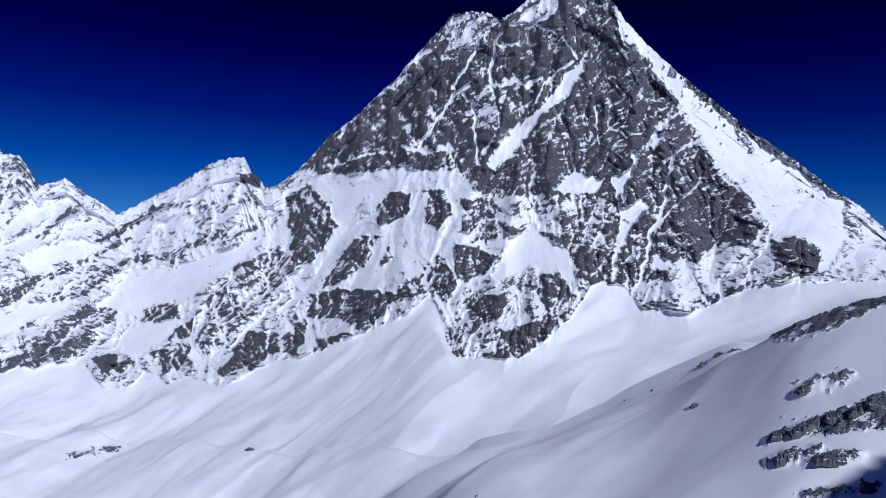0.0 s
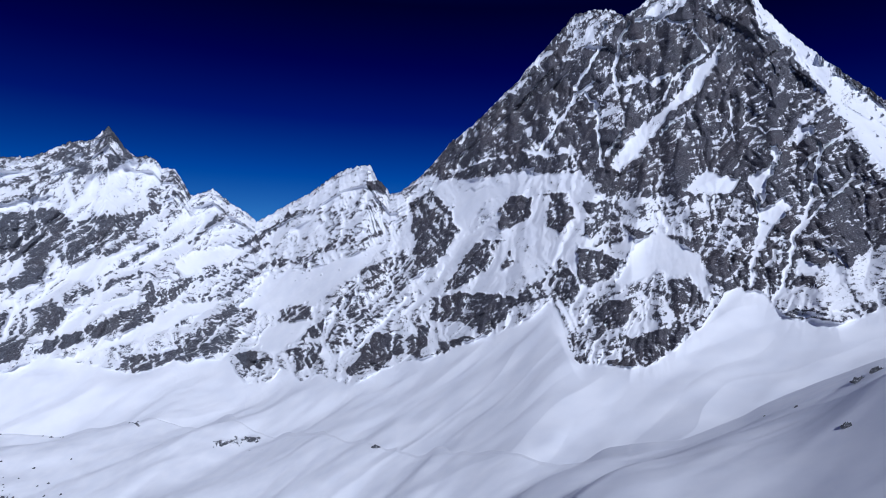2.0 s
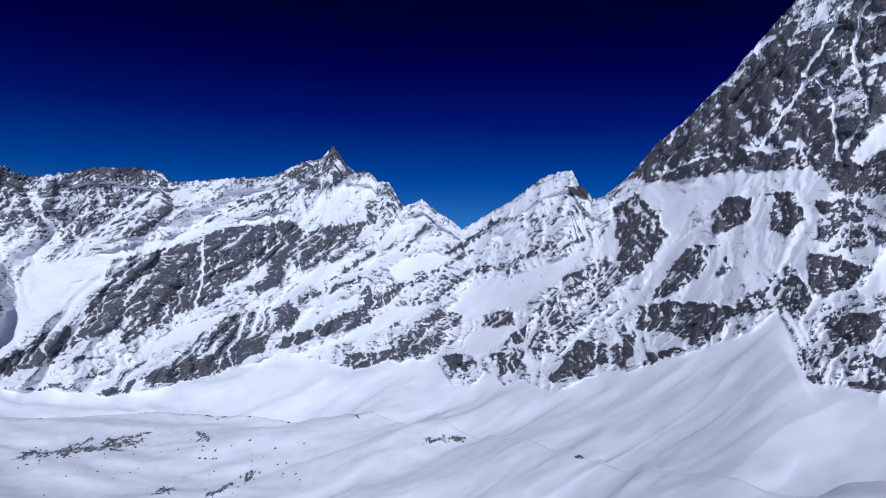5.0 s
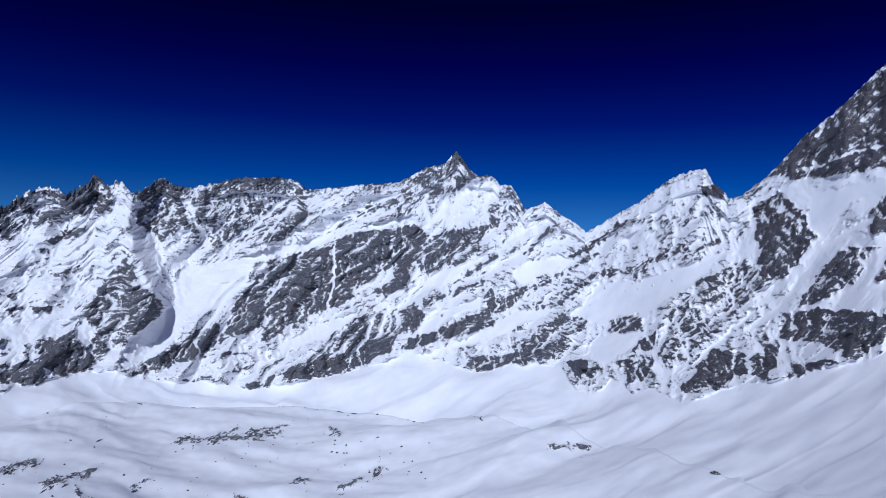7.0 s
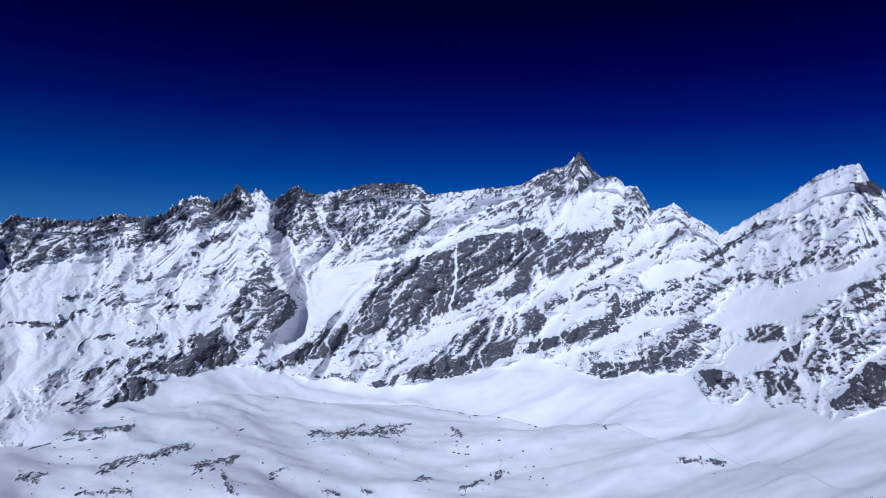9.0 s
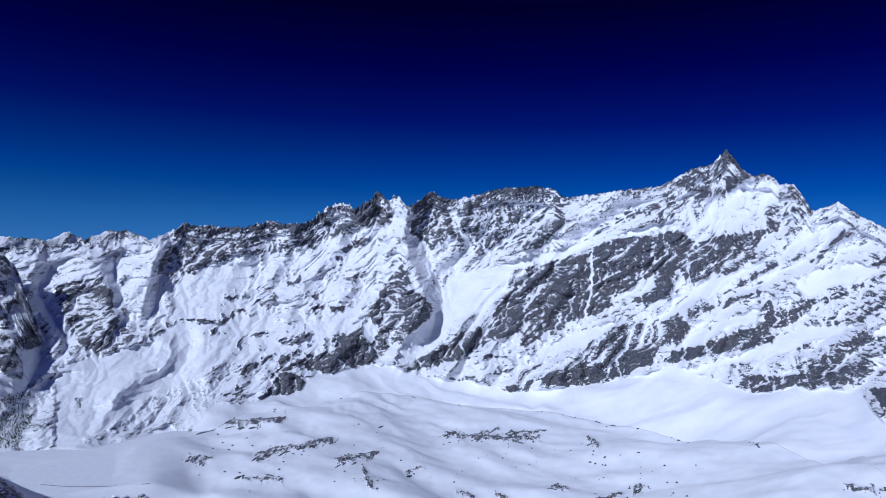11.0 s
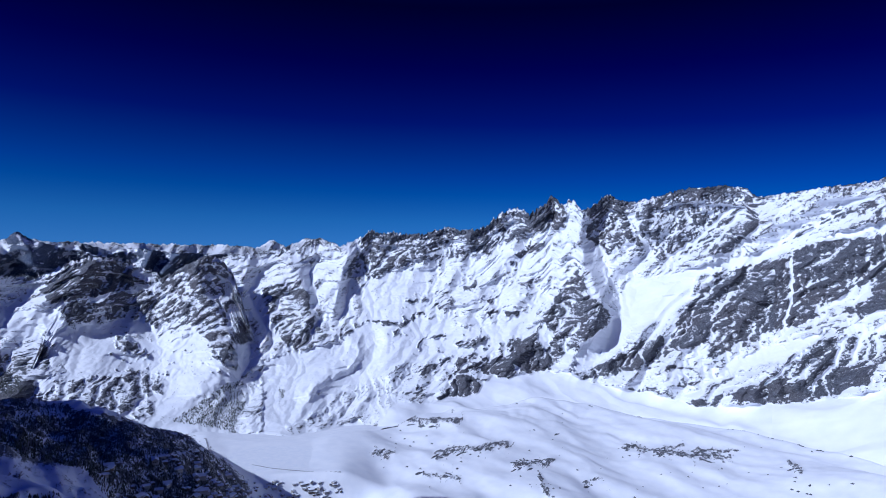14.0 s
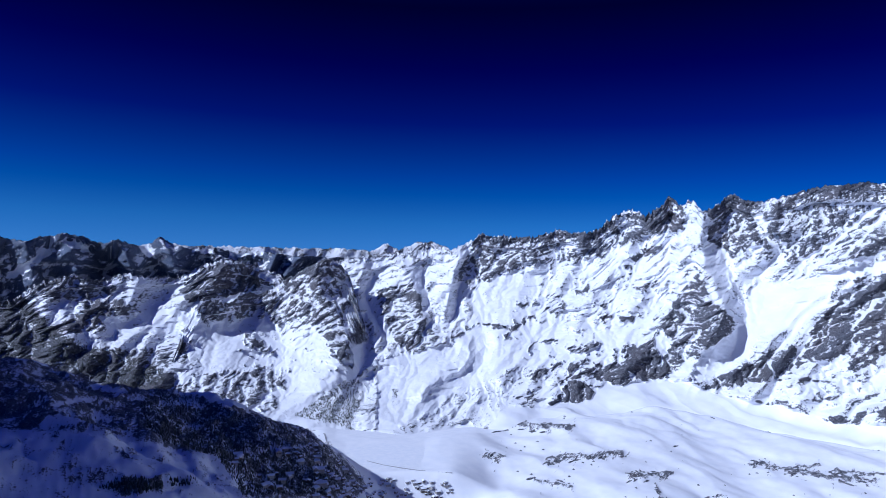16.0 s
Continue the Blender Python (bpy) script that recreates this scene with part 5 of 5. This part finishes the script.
    # rocks out of the snow of the basin
    for q in ([(16.41, -13.84), (15.58, -13.87)], [(29.33, -15.89), (28.48, -16.03)], [(27.13, -15.72), (26.13, -15.82)], [(47.87, -13.02), (45.19, -11.83)], [(48.77, -15.10), (48.03, -15.48)], [(29.41, -15.93), (26.29, -15.90)],
              [(81.67, -14.16), (79.45, -14.19)], [(79.05, -14.64), (75.32, -14.16)], [(77.62, -17.04), (74.63, -16.32)], [(74.62, -16.53), (71.25, -16.18)], [(70.55, -17.52), (67.66, -17.51)], [(68.31, -18.32), (67.48, -19.87)], [(82.83, -16.95), (81.22, -16.98)],
              [(64.62, -18.63), (63.46, -18.17)], [(51.69, -19.21), (50.43, -19.27)], [(47.92, -19.77), (46.19, -19.25)], [(44.95, -18.97), (44.23, -18.39)], [(58.74, -15.70), (56.78, -15.62)], [(55.29, -15.71), (53.55, -15.51)], [(61.41, -15.56), (59.96, -15.59)],
              [(60.05, -20.04), (58.58, -20.29)], [(56.63, -20.02), (55.63, -20.20)], [(78.54, -18.72), (75.36, -18.92)], [(48.13, -13.13), (44.92, -11.81)], [(48.81, -15.17), (48.05, -15.47)], [(73.01, -16.19), (71.25, -16.05)], [(70.47, -17.72), (67.49, -17.13)],
              [(60.99, -15.46), (55.64, -15.57)], [(55.64, -15.57), (52.85, -15.23)], [(51.77, -19.26), (50.58, -19.09)], [(47.89, -19.69), (45.95, -19.19)], [(44.97, -18.67), (44.49, -18.31)], [(58.03, -11.87), (56.67, -11.92)], [(43.25, -10.37), (40.27, -9.83)],
              [(58.07, -15.36), (56.57, -14.89)], [(55.46, -15.09), (52.65, -14.75)], [(70.28, -17.72), (67.13, -17.13)], [(77.40, -17.28), (71.25, -15.85)], [(81.91, -14.34), (75.54, -14.42)], [(82.83, -16.92), (81.82, -17.32)]):
        g.strip(q, 0.18, 0.35, 2.5)
    # a smooth mound
    g.strip([(69.39, -12.65), (67.83, -12.17), (66.23, -12.22)], 1.0, None, 16)


paint_field(field)
mask = even(fbm(turn / 9, cross / 16, 1.1, 5, 0.65, True))
cover = field.bare + 0.4 * mask + 0.3 * even(fbm(X / 30, Y / 30, 3.1, 3))
cover = np.where(field.bare < -1.0, -1.3, cover)
hard = smooth(cover, -0.2, 0.3)
Z = Z + field.out + hard * (0.8 + 1.1 * mask)
ring = np.stack([X, Y, EYE.z + Z], -1)
EL = np.degrees(np.arctan2(Z, np.maximum(R, 1.0)))
skirt = []
for k in (0.3, 0.6, 1.0):
    rr = rf + (4890 - rf) * k
    skirt.append(np.stack([-np.sin(np.radians(G_AZ)) * rr, np.cos(np.radians(G_AZ)) * rr, EYE.z + zf - 60 - 100 * k], -1))
ring = np.concatenate([ring, np.array(skirt)], 0)
cover = np.concatenate([cover, np.full((3, len(G_AZ)), -1.2)], 0)
tagged(sheet_mesh("ground", ring, cover, MAT_FIELD), "rolling snowfield with scattered dark rocks", "snowfield", kind="structure")

# ---- unseen ridge added behind the lookout, to throw shade on the near slopes ----
AZ, PTS, COVER = slope_sheet(126, 300, 0.6, 60, [(126, -1), (130, 9), (136, 16.5), (150, 20.2), (168, 26), (182, 27), (195, 28), (215, 33.5), (230, 33), (250, 30), (264, 20), (300, 4)], [(126, -12), (180, -6), (300, -3)],
                             [(126, 2100), (150, 1750), (180, 900), (200, 640), (250, 640), (270, 1000), (300, 1300)], [(126, 1500), (160, 900), (180, 420), (200, 320), (250, 320), (270, 500), (300, 800)], -0.3, lambda g: None, seed=81, jag=0.3)
mountain("unseen snowy ridge behind the lookout, added for its shade", PTS, COVER, MAT_WALL)


# ---- things on the snow ----


def ground_at(az, el):
    """Where the line of sight at that bearing and height angle meets the ground."""
    j = int(np.argmin(np.abs(G_AZ - az)))
    hits = np.nonzero(EL[24:, j] >= el)[0]
    i = 24 + (hits[0] if len(hits) else EL.shape[0] - 25)
    e0, e1 = EL[i - 1, j], EL[i, j]
    k = 0.0 if e1 == e0 else min(1, max(0, (el - e0) / (e1 - e0)))
    return Vector(ring[i - 1, j] * (1 - k) + ring[i, j] * k)


def part(name, bm, material, parent=None, label=""):
    me = bpy.data.meshes.new(name)
    bm.to_mesh(me)
    bm.free()
    me.materials.append(material)
    ob = new(name, me)
    ob.parent = parent
    return tagged(ob, label)


def capped_rock(name):
    """Bare dark rock with snow lying where it is flat enough."""
    m, ns, ls, bsdf = nodes_of(name)
    gm, sp = ns.new("ShaderNodeNewGeometry"), ns.new("ShaderNodeSeparateXYZ")
    ls.new(gm.outputs["Normal"], sp.inputs[0])
    rough = noise_node(ns, ls, 0.45, 5.0, 0.65)
    lie = math_node(ns, ls, "ADD", sp.outputs["Z"], math_node(ns, ls, "MULTIPLY", math_node(ns, ls, "SUBTRACT", rough, 0.5), 1.6))
    snow = ramp_node(ns, ls, lie, [(0.82, (0, 0, 0)), (0.92, (1, 1, 1))])
    rock = ramp_node(ns, ls, noise_node(ns, ls, 0.9, 6.0, 0.65), [(0.3, (0.036, 0.039, 0.048)), (0.7, (0.105, 0.11, 0.13))])
    ls.new(mix_node(ns, ls, snow, rock, (0.82, 0.84, 0.89)), bsdf.inputs["Base Color"])
    bsdf.inputs["Roughness"].default_value = 0.85
    bp = ns.new("ShaderNodeBump")
    bp.inputs["Strength"].default_value, bp.inputs["Distance"].default_value = 0.8, 1.0
    ls.new(rough, bp.inputs["Height"])
    ls.new(bp.outputs[0], bsdf.inputs["Normal"])
    return m


def plain(name, a, b, scale, rough=0.8):
    m, ns, ls, bsdf = nodes_of(name)
    tone = noise_node(ns, ls, scale, 4.0, 0.6)
    ls.new(ramp_node(ns, ls, tone, [(0.3, a), (0.7, b)]), bsdf.inputs["Base Color"])
    bsdf.inputs["Roughness"].default_value = rough
    return m


MAT_ROCK = capped_rock("bare_rock")
MAT_SNOW = plain("packed_snow", (0.76, 0.79, 0.86), (0.86, 0.87, 0.91), 0.05, 0.55)
MAT_CONIFER = plain("conifer_needles", (0.018, 0.026, 0.02), (0.05, 0.06, 0.045), 0.3)
MAT_TIMBER = plain("dark_timber_wall", (0.06, 0.045, 0.035), (0.16, 0.12, 0.09), 0.2)
MAT_RENDERED = plain("pale_rendered_wall", (0.35, 0.33, 0.31), (0.5, 0.48, 0.45), 0.2)
MAT_PLOUGHED = plain("ploughed_road", (0.22, 0.22, 0.24), (0.4, 0.4, 0.43), 0.08)

rng = random.Random(5)


def rock_outcrop(length, width, height):
    """A broken rib of rock standing out of the snow, along its local x, its foot under the snow."""
    off, nu, nv = Vector((rng.uniform(0, 90), rng.uniform(0, 90), 0)), 22, 12
    bm = bmesh.new()
    rows = []
    for j in range(nv + 1):
        row = []
        for i in range(nu + 1):
            u, v = i / nu * 2 - 1, j / nv * 2 - 1
            q = Vector((u * 3.2, v * 1.6, 0)) + off
            n = abs(noise.noise(q * 1.2)) + 0.7 * abs(noise.noise(q * 2.7)) + 0.4 * noise.noise(q * 5.3)
            body = (1 - u * u) * (1 - v * v)
            z = height * (body * (0.35 + 1.5 * n) - 0.42 + 0.3 * noise.noise(q * 0.8 + Vector((7, 0, 0))))
            z = 0.55 * z + 0.45 * round(z * 2.2 / height) * height / 2.2
            row.append(bm.verts.new((u * length / 2 + 0.5 * noise.noise(q * 4), v * width / 2 + 0.25 * u * width + 0.4 * noise.noise(q * 4 + Vector((0, 5, 0))), z if abs(u) < 1 and abs(v) < 1 else -0.8 * height)))
        rows.append(row)
    for a, b in zip(rows, rows[1:]):
        for i in range(nu):
            bm.faces.new((a[i], a[i + 1], b[i + 1], b[i]))
    return part("rock_outcrop", bm, MAT_ROCK)


STOCK = [rock_outcrop(10.0, 5.0, rng.uniform(1.8, 2.8)) for _ in range(9)]
SMALL = [rock_outcrop(6.0, 4.5, 2.2) for _ in range(4)]
for ob in STOCK + SMALL:
    tagged(ob, "dark jagged rock outcrop poking through the snow", "rock", "rocks in the snow")
used = set()


def set_rock(a, b, small=False, thick=1.0):
    """An outcrop stretched between two sighted points."""
    pa, pb = ground_at(*a), ground_at(*b)
    way = pb - pa
    way.z = 0
    if way.length > 45:
        way *= 45 / way.length
        pb = pa
    size = max(way.length, 4.0) / (6.0 if small else 10.0)
    pick = rng.choice(SMALL if small else STOCK)
    m = Matrix.Translation((pa + pb) / 2) @ Matrix.Rotation(math.atan2(way.y, way.x), 4, "Z")
    if pick.name in used:
        ob = copy_thing(pick, m)
    else:
        ob = pick
        ob.matrix_basis = m
    used.add(pick.name)
    ob.scale = (size, min(size, 1.6) * thick, min(size, 1.8) * thick)


for a, b in zip([(82.03, -14.20), (81.13, -14.02), (78.67, -14.81), (77.32, -14.19), (76.33, -14.16), (77.61, -17.28), (76.63, -17.07), (75.35, -16.96), (73.79, -16.53), (72.53, -16.38), (70.53, -18.07), (69.21, -17.92), (68.29, -18.67), (82.65, -17.09), (81.58, -16.85), (64.38, -18.91), (78.73, -18.57), (76.38, -18.60), (51.68, -19.30), (44.71, -18.86), (48.55, -15.49), (48.12, -13.32), (46.65, -12.51), (47.52, -16.51), (58.25, -15.79), (56.77, -15.71), (55.19, -15.71), (54.20, -15.43), (61.41, -15.65), (60.44, -15.76)],
                [(81.12, -14.42), (79.65, -13.89), (77.19, -14.71), (76.14, -13.96), (75.10, -14.56), (76.64, -16.91), (75.36, -16.54), (73.89, -16.27), (72.54, -16.08), (71.04, -15.98), (69.36, -17.48), (67.75, -17.42), (67.49, -19.74), (82.02, -16.79), (80.92, -17.22), (63.37, -18.26), (76.99, -18.32), (74.96, -18.88), (50.28, -19.44), (44.23, -18.39), (47.71, -15.18), (46.79, -12.61), (44.92, -11.81), (47.28, -16.27), (57.67, -15.43), (56.19, -15.44), (54.29, -15.89), (53.50, -15.51), (61.07, -15.47), (59.81, -15.68)]):
    set_rock(a, b)
for a, b in zip([(16.26, -13.98), (29.25, -16.02), (26.93, -15.82), (-21.81, -8.66), (-22.94, -7.52), (-24.10, -6.51), (-29.00, -9.93), (-27.33, -13.46), (-30.25, -14.54), (-33.20, -15.95), (-21.46, -11.67), (-27.58, -15.16), (-3.52, -20.34), (-18.11, -10.79), (-16.04, -10.61), (-28.50, -13.07), (-30.74, -11.48), (-32.36, -10.82), (-33.41, -10.13)],
                [(15.58, -13.82), (28.41, -15.96), (26.05, -15.83), (-22.94, -7.61), (-24.10, -6.60), (-25.52, -5.49), (-30.48, -8.64), (-28.76, -12.57), (-33.31, -13.58), (-34.57, -15.35), (-22.11, -11.42), (-29.18, -13.99), (-3.91, -20.14), (-18.37, -10.59), (-16.26, -10.45), (-30.37, -11.74), (-32.36, -10.62), (-33.93, -10.05), (-34.70, -9.25)]):
    set_rock(a, b, thick=1.3)
for a, b in zip([(57.99, -15.42), (55.28, -15.18), (54.03, -15.10), (70.04, -17.91), (68.47, -17.12), (77.15, -17.35), (75.00, -16.86), (72.87, -16.45), (81.66, -14.42), (79.67, -14.69), (77.71, -14.80), (82.73, -17.05), (66.96, -14.94), (61.23, -15.24), (64.20, -12.43), (60.48, -12.40)],
                [(56.57, -14.93), (54.03, -14.71), (52.64, -14.94), (68.47, -17.12), (67.22, -17.31), (75.00, -16.73), (72.87, -16.27), (71.25, -15.85), (79.69, -14.13), (77.72, -14.20), (75.54, -14.51), (81.92, -17.37), (66.09, -14.66), (60.62, -15.28), (63.56, -12.57), (59.89, -12.15)]):
    set_rock(a, b)
for k in range(90):
    az = rng.uniform(40, 82)
    el = rng.uniform(-19.5, -12.5)
    g = ground_at(az, el)
    set_rock((az, el), (az + rng.uniform(0.05, 0.22), el + rng.uniform(0, 0.1)), True)
# clusters of stones round the outcrops of the basin
for az, el, n in ((58.5, -15.5, 9), (56.5, -15.3, 9), (54.5, -15.2, 8), (60.8, -15.5, 6), (52.8, -12.4, 6), (50.2, -12.6, 5), (44.3, -17.4, 5), (48.0, -17.0, 6), (69.5, -17.4, 9), (72.5, -16.3, 9), (75.5, -16.8, 8), (68.0, -19.2, 9), (78.0, -14.4, 9), (80.5, -14.2, 7), (76.0, -18.6, 6), (63.5, -18.6, 5), (82.0, -17.0, 5), (26.6, -15.8, 4), (35.5, -13.6, 4)):
    for k in range(n):
        a, e = az + rng.gauss(0, 0.7), el + rng.gauss(0, 0.22)
        set_rock((a, e), (a + rng.uniform(0.04, 0.2), e + rng.uniform(0.0, 0.09)), True, rng.uniform(0.7, 1.2))

# ---- frozen lake ----
bm = bmesh.new()
rim_pts = []
for k in range(72):
    a = k / 72 * 2 * math.pi
    az = 91.5 + 4.5 * math.cos(a)
    r = 2320 + 150 * math.sin(a) + 30 * noise.noise(Vector((math.cos(a) * 2, math.sin(a) * 2, 3.0)))
    rim_pts.append(bm.verts.new((-math.sin(radians(az)) * r, math.cos(radians(az)) * r, EYE.z - 719.5)))
bm.faces.new(rim_pts)
bmesh.ops.recalc_face_normals(bm, faces=bm.faces)
tagged(part("lake", bm, MAT_SNOW), "flat frozen lake under snow", "lake", kind="structure")

# ---- woods ----


def woods(spots, label):
    """Many small conifers, each a trunkless spire of two ragged skirts."""
    vs, fs = [], []
    for g, h in spots:
        w = h * rng.uniform(0.2, 0.3)
        for z0, z1, k in ((0.0, 0.62, 1.0), (0.38, 1.0, 0.66)):
            base = len(vs)
            for i in range(6):
                a = i / 6 * 2 * math.pi + rng.random()
                q = w * k * rng.uniform(0.7, 1.15)
                vs.append((g.x + q * math.cos(a), g.y + q * math.sin(a), g.z + h * (z0 + rng.uniform(0, 0.06))))
            vs.append((g.x + rng.uniform(-0.1, 0.1) * w, g.y, g.z + h * z1))
            fs += [(base + i, base + (i + 1) % 6, base + 6) for i in range(6)]
    me = bpy.data.meshes.new("woods")
    me.from_pydata(vs, [], fs)
    me.materials.append(MAT_CONIFER)
    return tagged(new("woods", me), label, "trees", kind="stuff")


def scatter(pts, n, keep, low=5.0, high=10.0, find=None):
    xs, ys = [q[0] for q in pts], [q[1] for q in pts]
    out = []
    for _ in range(n):
        az, el = rng.uniform(min(xs), max(xs)), rng.uniform(min(ys), max(ys))
        if within(np.array([az]), np.array([el]), pts)[0] and noise.noise(Vector((az * 1.7, el * 2.6, 2.0))) * 0.7 + rng.uniform(-0.35, 0.35) < keep:
            out.append(((find or ground_at)(az, el) + Vector((rng.uniform(-2.5, 2.5), rng.uniform(-2.5, 2.5), -0.8)), rng.uniform(low, high)))
    return out


def slope_at(az, el):
    """The same on the mountain side."""
    for where, pts in ((FLANK_AZ, FLANK_P), (WALL_AZ, WALL_P)):
        j = int(np.argmin(np.abs(where - az)))
        up = np.degrees(np.arctan2(pts[:-7, j, 2] - EYE.z, np.hypot(pts[:-7, j, 0], pts[:-7, j, 1])))
        if where[0] <= az <= where[-1] and up.max() > el:
            break
    i, j = max(1, int(np.argmax(up >= el))), min(j, len(where) - 2)
    u, v = rng.random(), rng.random()
    low = Vector(pts[i - 1, j]).lerp(Vector(pts[i - 1, j + 1]), u)
    return low.lerp(Vector(pts[i, j]).lerp(Vector(pts[i, j + 1]), u), v)


HILL_WOOD = [(110.75, -11.18), (107.39, -12.44), (102.97, -13.75), (98.30, -15.39), (95.86, -17.17), (93.86, -19.53), (95.28, -20.35), (103.68, -19.84), (105.97, -16.78), (109.80, -15.52), (111.46, -14.11), (111.91, -12.38)]
woods(scatter(HILL_WOOD, 22000, 0.35, 2.5, 5.0), "dense dark conifer wood on the shaded hill")
LOW_WOOD = [(114.80, -18.24), (113.31, -17.78), (110.54, -17.92), (109.91, -18.72), (112.10, -19.01)]
woods(scatter(LOW_WOOD, 700, 0.2, 2.5, 4.5) + scatter([(109.53, -18.18), (107.36, -18.25), (107.35, -18.80), (109.51, -18.76)], 90, 0.3, 3, 5) + scatter([(121.31, -9.33), (112.23, -11.66), (103.45, -14.14), (104.30, -16.10), (109.63, -14.87), (115.75, -13.29), (121.22, -12.52)], 1500, -0.1, 2, 4), "small stands of dark conifers in the shaded snow")
VALLEY_WOOD = [(99.76, -13.89), (97.44, -12.43), (95.56, -11.20), (93.63, -10.74), (90.65, -11.78), (91.10, -13.20), (92.77, -15.15), (93.98, -15.41), (96.18, -14.63)]
woods(scatter(VALLEY_WOOD, 9000, 0.15, 5, 9, slope_at) + scatter([(122.15, -3.60), (119.70, -4.68), (116.70, -7.10), (110.64, -9.32), (109.75, -10.92), (113.06, -11.17), (115.85, -9.92), (122.02, -8.27)], 24000, 0.2, 4, 8, slope_at), "open conifer wood on the snowy valley side")

# ---- village ----


def house(w, d, h, material):
    """Alpine house: rendered walls and a broad snow-laden gable roof, eaves overhanging."""
    root = new("house")
    bm = bmesh.new()
    v = [bm.verts.new(q) for q in ((-w, -d, -2), (w, -d, -2), (w, d, -2), (-w, d, -2), (-w, -d, h), (w, -d, h), (w, d, h), (-w, d, h), (0, -d, h + 0.5 * w), (0, d, h + 0.5 * w))]
    for f in ((0, 1, 5, 8, 4), (2, 3, 7, 9, 6), (1, 2, 6, 5), (3, 0, 4, 7), (0, 3, 2, 1)):
        bm.faces.new([v[i] for i in f])
    part("wall", bm, material, root)
    bm = bmesh.new()
    e, t = 1.18, 0.7
    rows = []
    for y in (-d * 1.15, d * 1.15):
        rows.append([bm.verts.new(q) for q in ((-w * e, y, h - 0.09 * w), (0, y, h + 0.52 * w), (w * e, y, h - 0.09 * w), (w * e, y, h - 0.09 * w + t), (0, y, h + 0.52 * w + t), (-w * e, y, h - 0.09 * w + t))])
    a, b = rows
    for i in range(6):
        bm.faces.new((a[i], a[(i + 1) % 6], b[(i + 1) % 6], b[i]))
    bm.faces.new(a[::-1])
    bm.faces.new(b)
    part("roof", bm, MAT_SNOW, root, "snow-covered gable roof")
    for x in (-0.5, 0.05, 0.5):
        bm = bmesh.new()
        bmesh.ops.create_cube(bm, size=1.0, matrix=Matrix.Translation((x * w, -d - 0.02, h * 0.55)) @ Matrix.Diagonal((w * 0.3, 0.16, h * 0.3, 1)))
        part("window", bm, MAT_PANE, root)
    return root


MAT_PANE = plain("window_glass", (0.02, 0.025, 0.03), (0.04, 0.045, 0.05), 0.5, 0.1)
HOUSES = [house(4.5, 6, 5, MAT_TIMBER), house(5.5, 8, 7, MAT_RENDERED), house(7, 11, 9, MAT_RENDERED), house(4, 5, 4, MAT_TIMBER)]
for ob, label in zip(HOUSES, ("dark timber chalet with a snow-laden roof", "pale rendered house with a snow-laden roof", "large pale hotel block with a snow-laden roof", "small timber hut with a snow-laden roof")):
    tagged(ob, label, "house", "village houses")
fresh = list(HOUSES)
for pts, n in (([(98.11, -19.11), (95.70, -18.87), (92.74, -19.05), (87.76, -19.11), (85.75, -19.41), (85.72, -20.47), (97.58, -20.77)], 120), ([(101.51, -16.68), (97.72, -16.15), (95.74, -17.54), (94.23, -18.90), (97.63, -19.04), (99.58, -18.09)], 32), ([(104.96, -16.71), (102.91, -16.61), (102.43, -17.30), (104.71, -17.60)], 5), ([(102.86, -18.36), (98.62, -18.13), (97.62, -19.48), (101.88, -19.71)], 12)):
    xs, ys = [q[0] for q in pts], [q[1] for q in pts]
    done = 0
    while done < n:
        az, el = rng.uniform(min(xs), max(xs)), rng.uniform(min(ys), max(ys))
        if not within(np.array([az]), np.array([el]), pts)[0]:
            continue
        done += 1
        k = rng.choice((0, 0, 1, 1, 2, 3))
        m = Matrix.Translation(ground_at(az, el)) @ Matrix.Rotation(rng.choice((0.3, 0.3, 1.87, 1.0)) + rng.uniform(-0.15, 0.15), 4, "Z")
        m = m @ Matrix.Scale(rng.uniform(0.55, 0.85), 4)
        if HOUSES[k] in fresh:
            fresh.remove(HOUSES[k])
            HOUSES[k].matrix_basis = m
        else:
            ob = copy_thing(HOUSES[k], Matrix())
            ob.matrix_basis = m

# ---- road along the lake ----


def road(pts, width, label):
    bm = bmesh.new()
    mid = [ground_at(*q) + Vector((0, 0, 0.8)) for q in pts]
    dense = []
    for a, b in zip(mid, mid[1:]):
        dense += [a.lerp(b, k / 6) for k in range(6)]
    dense.append(mid[-1])
    rows = []
    for i, q in enumerate(dense):
        way = (dense[min(i + 1, len(dense) - 1)] - dense[max(i - 1, 0)]).normalized()
        side = Vector((-way.y, way.x, 0)).normalized() * width / 2
        rows.append([bm.verts.new(q + side + Vector((0, 0, -2))), bm.verts.new(q + side), bm.verts.new(q - side), bm.verts.new(q - side + Vector((0, 0, -2)))])
    for a, b in zip(rows, rows[1:]):
        for i in range(3):
            bm.faces.new((a[i], a[i + 1], b[i + 1], b[i]))
    tagged(part("road", bm, MAT_PLOUGHED), label, "road", kind="structure")


road([(98.00, -15.09), (97.02, -15.39), (96.85, -16.17), (96.24, -16.95), (95.15, -17.69), (94.23, -18.77)], 5.0, "ploughed grey road beside the wood")
road([(93.28, -17.62), (91.78, -17.98), (88.78, -18.36), (85.78, -18.48)], 4.0, "dark dam road at the edge of the lake")
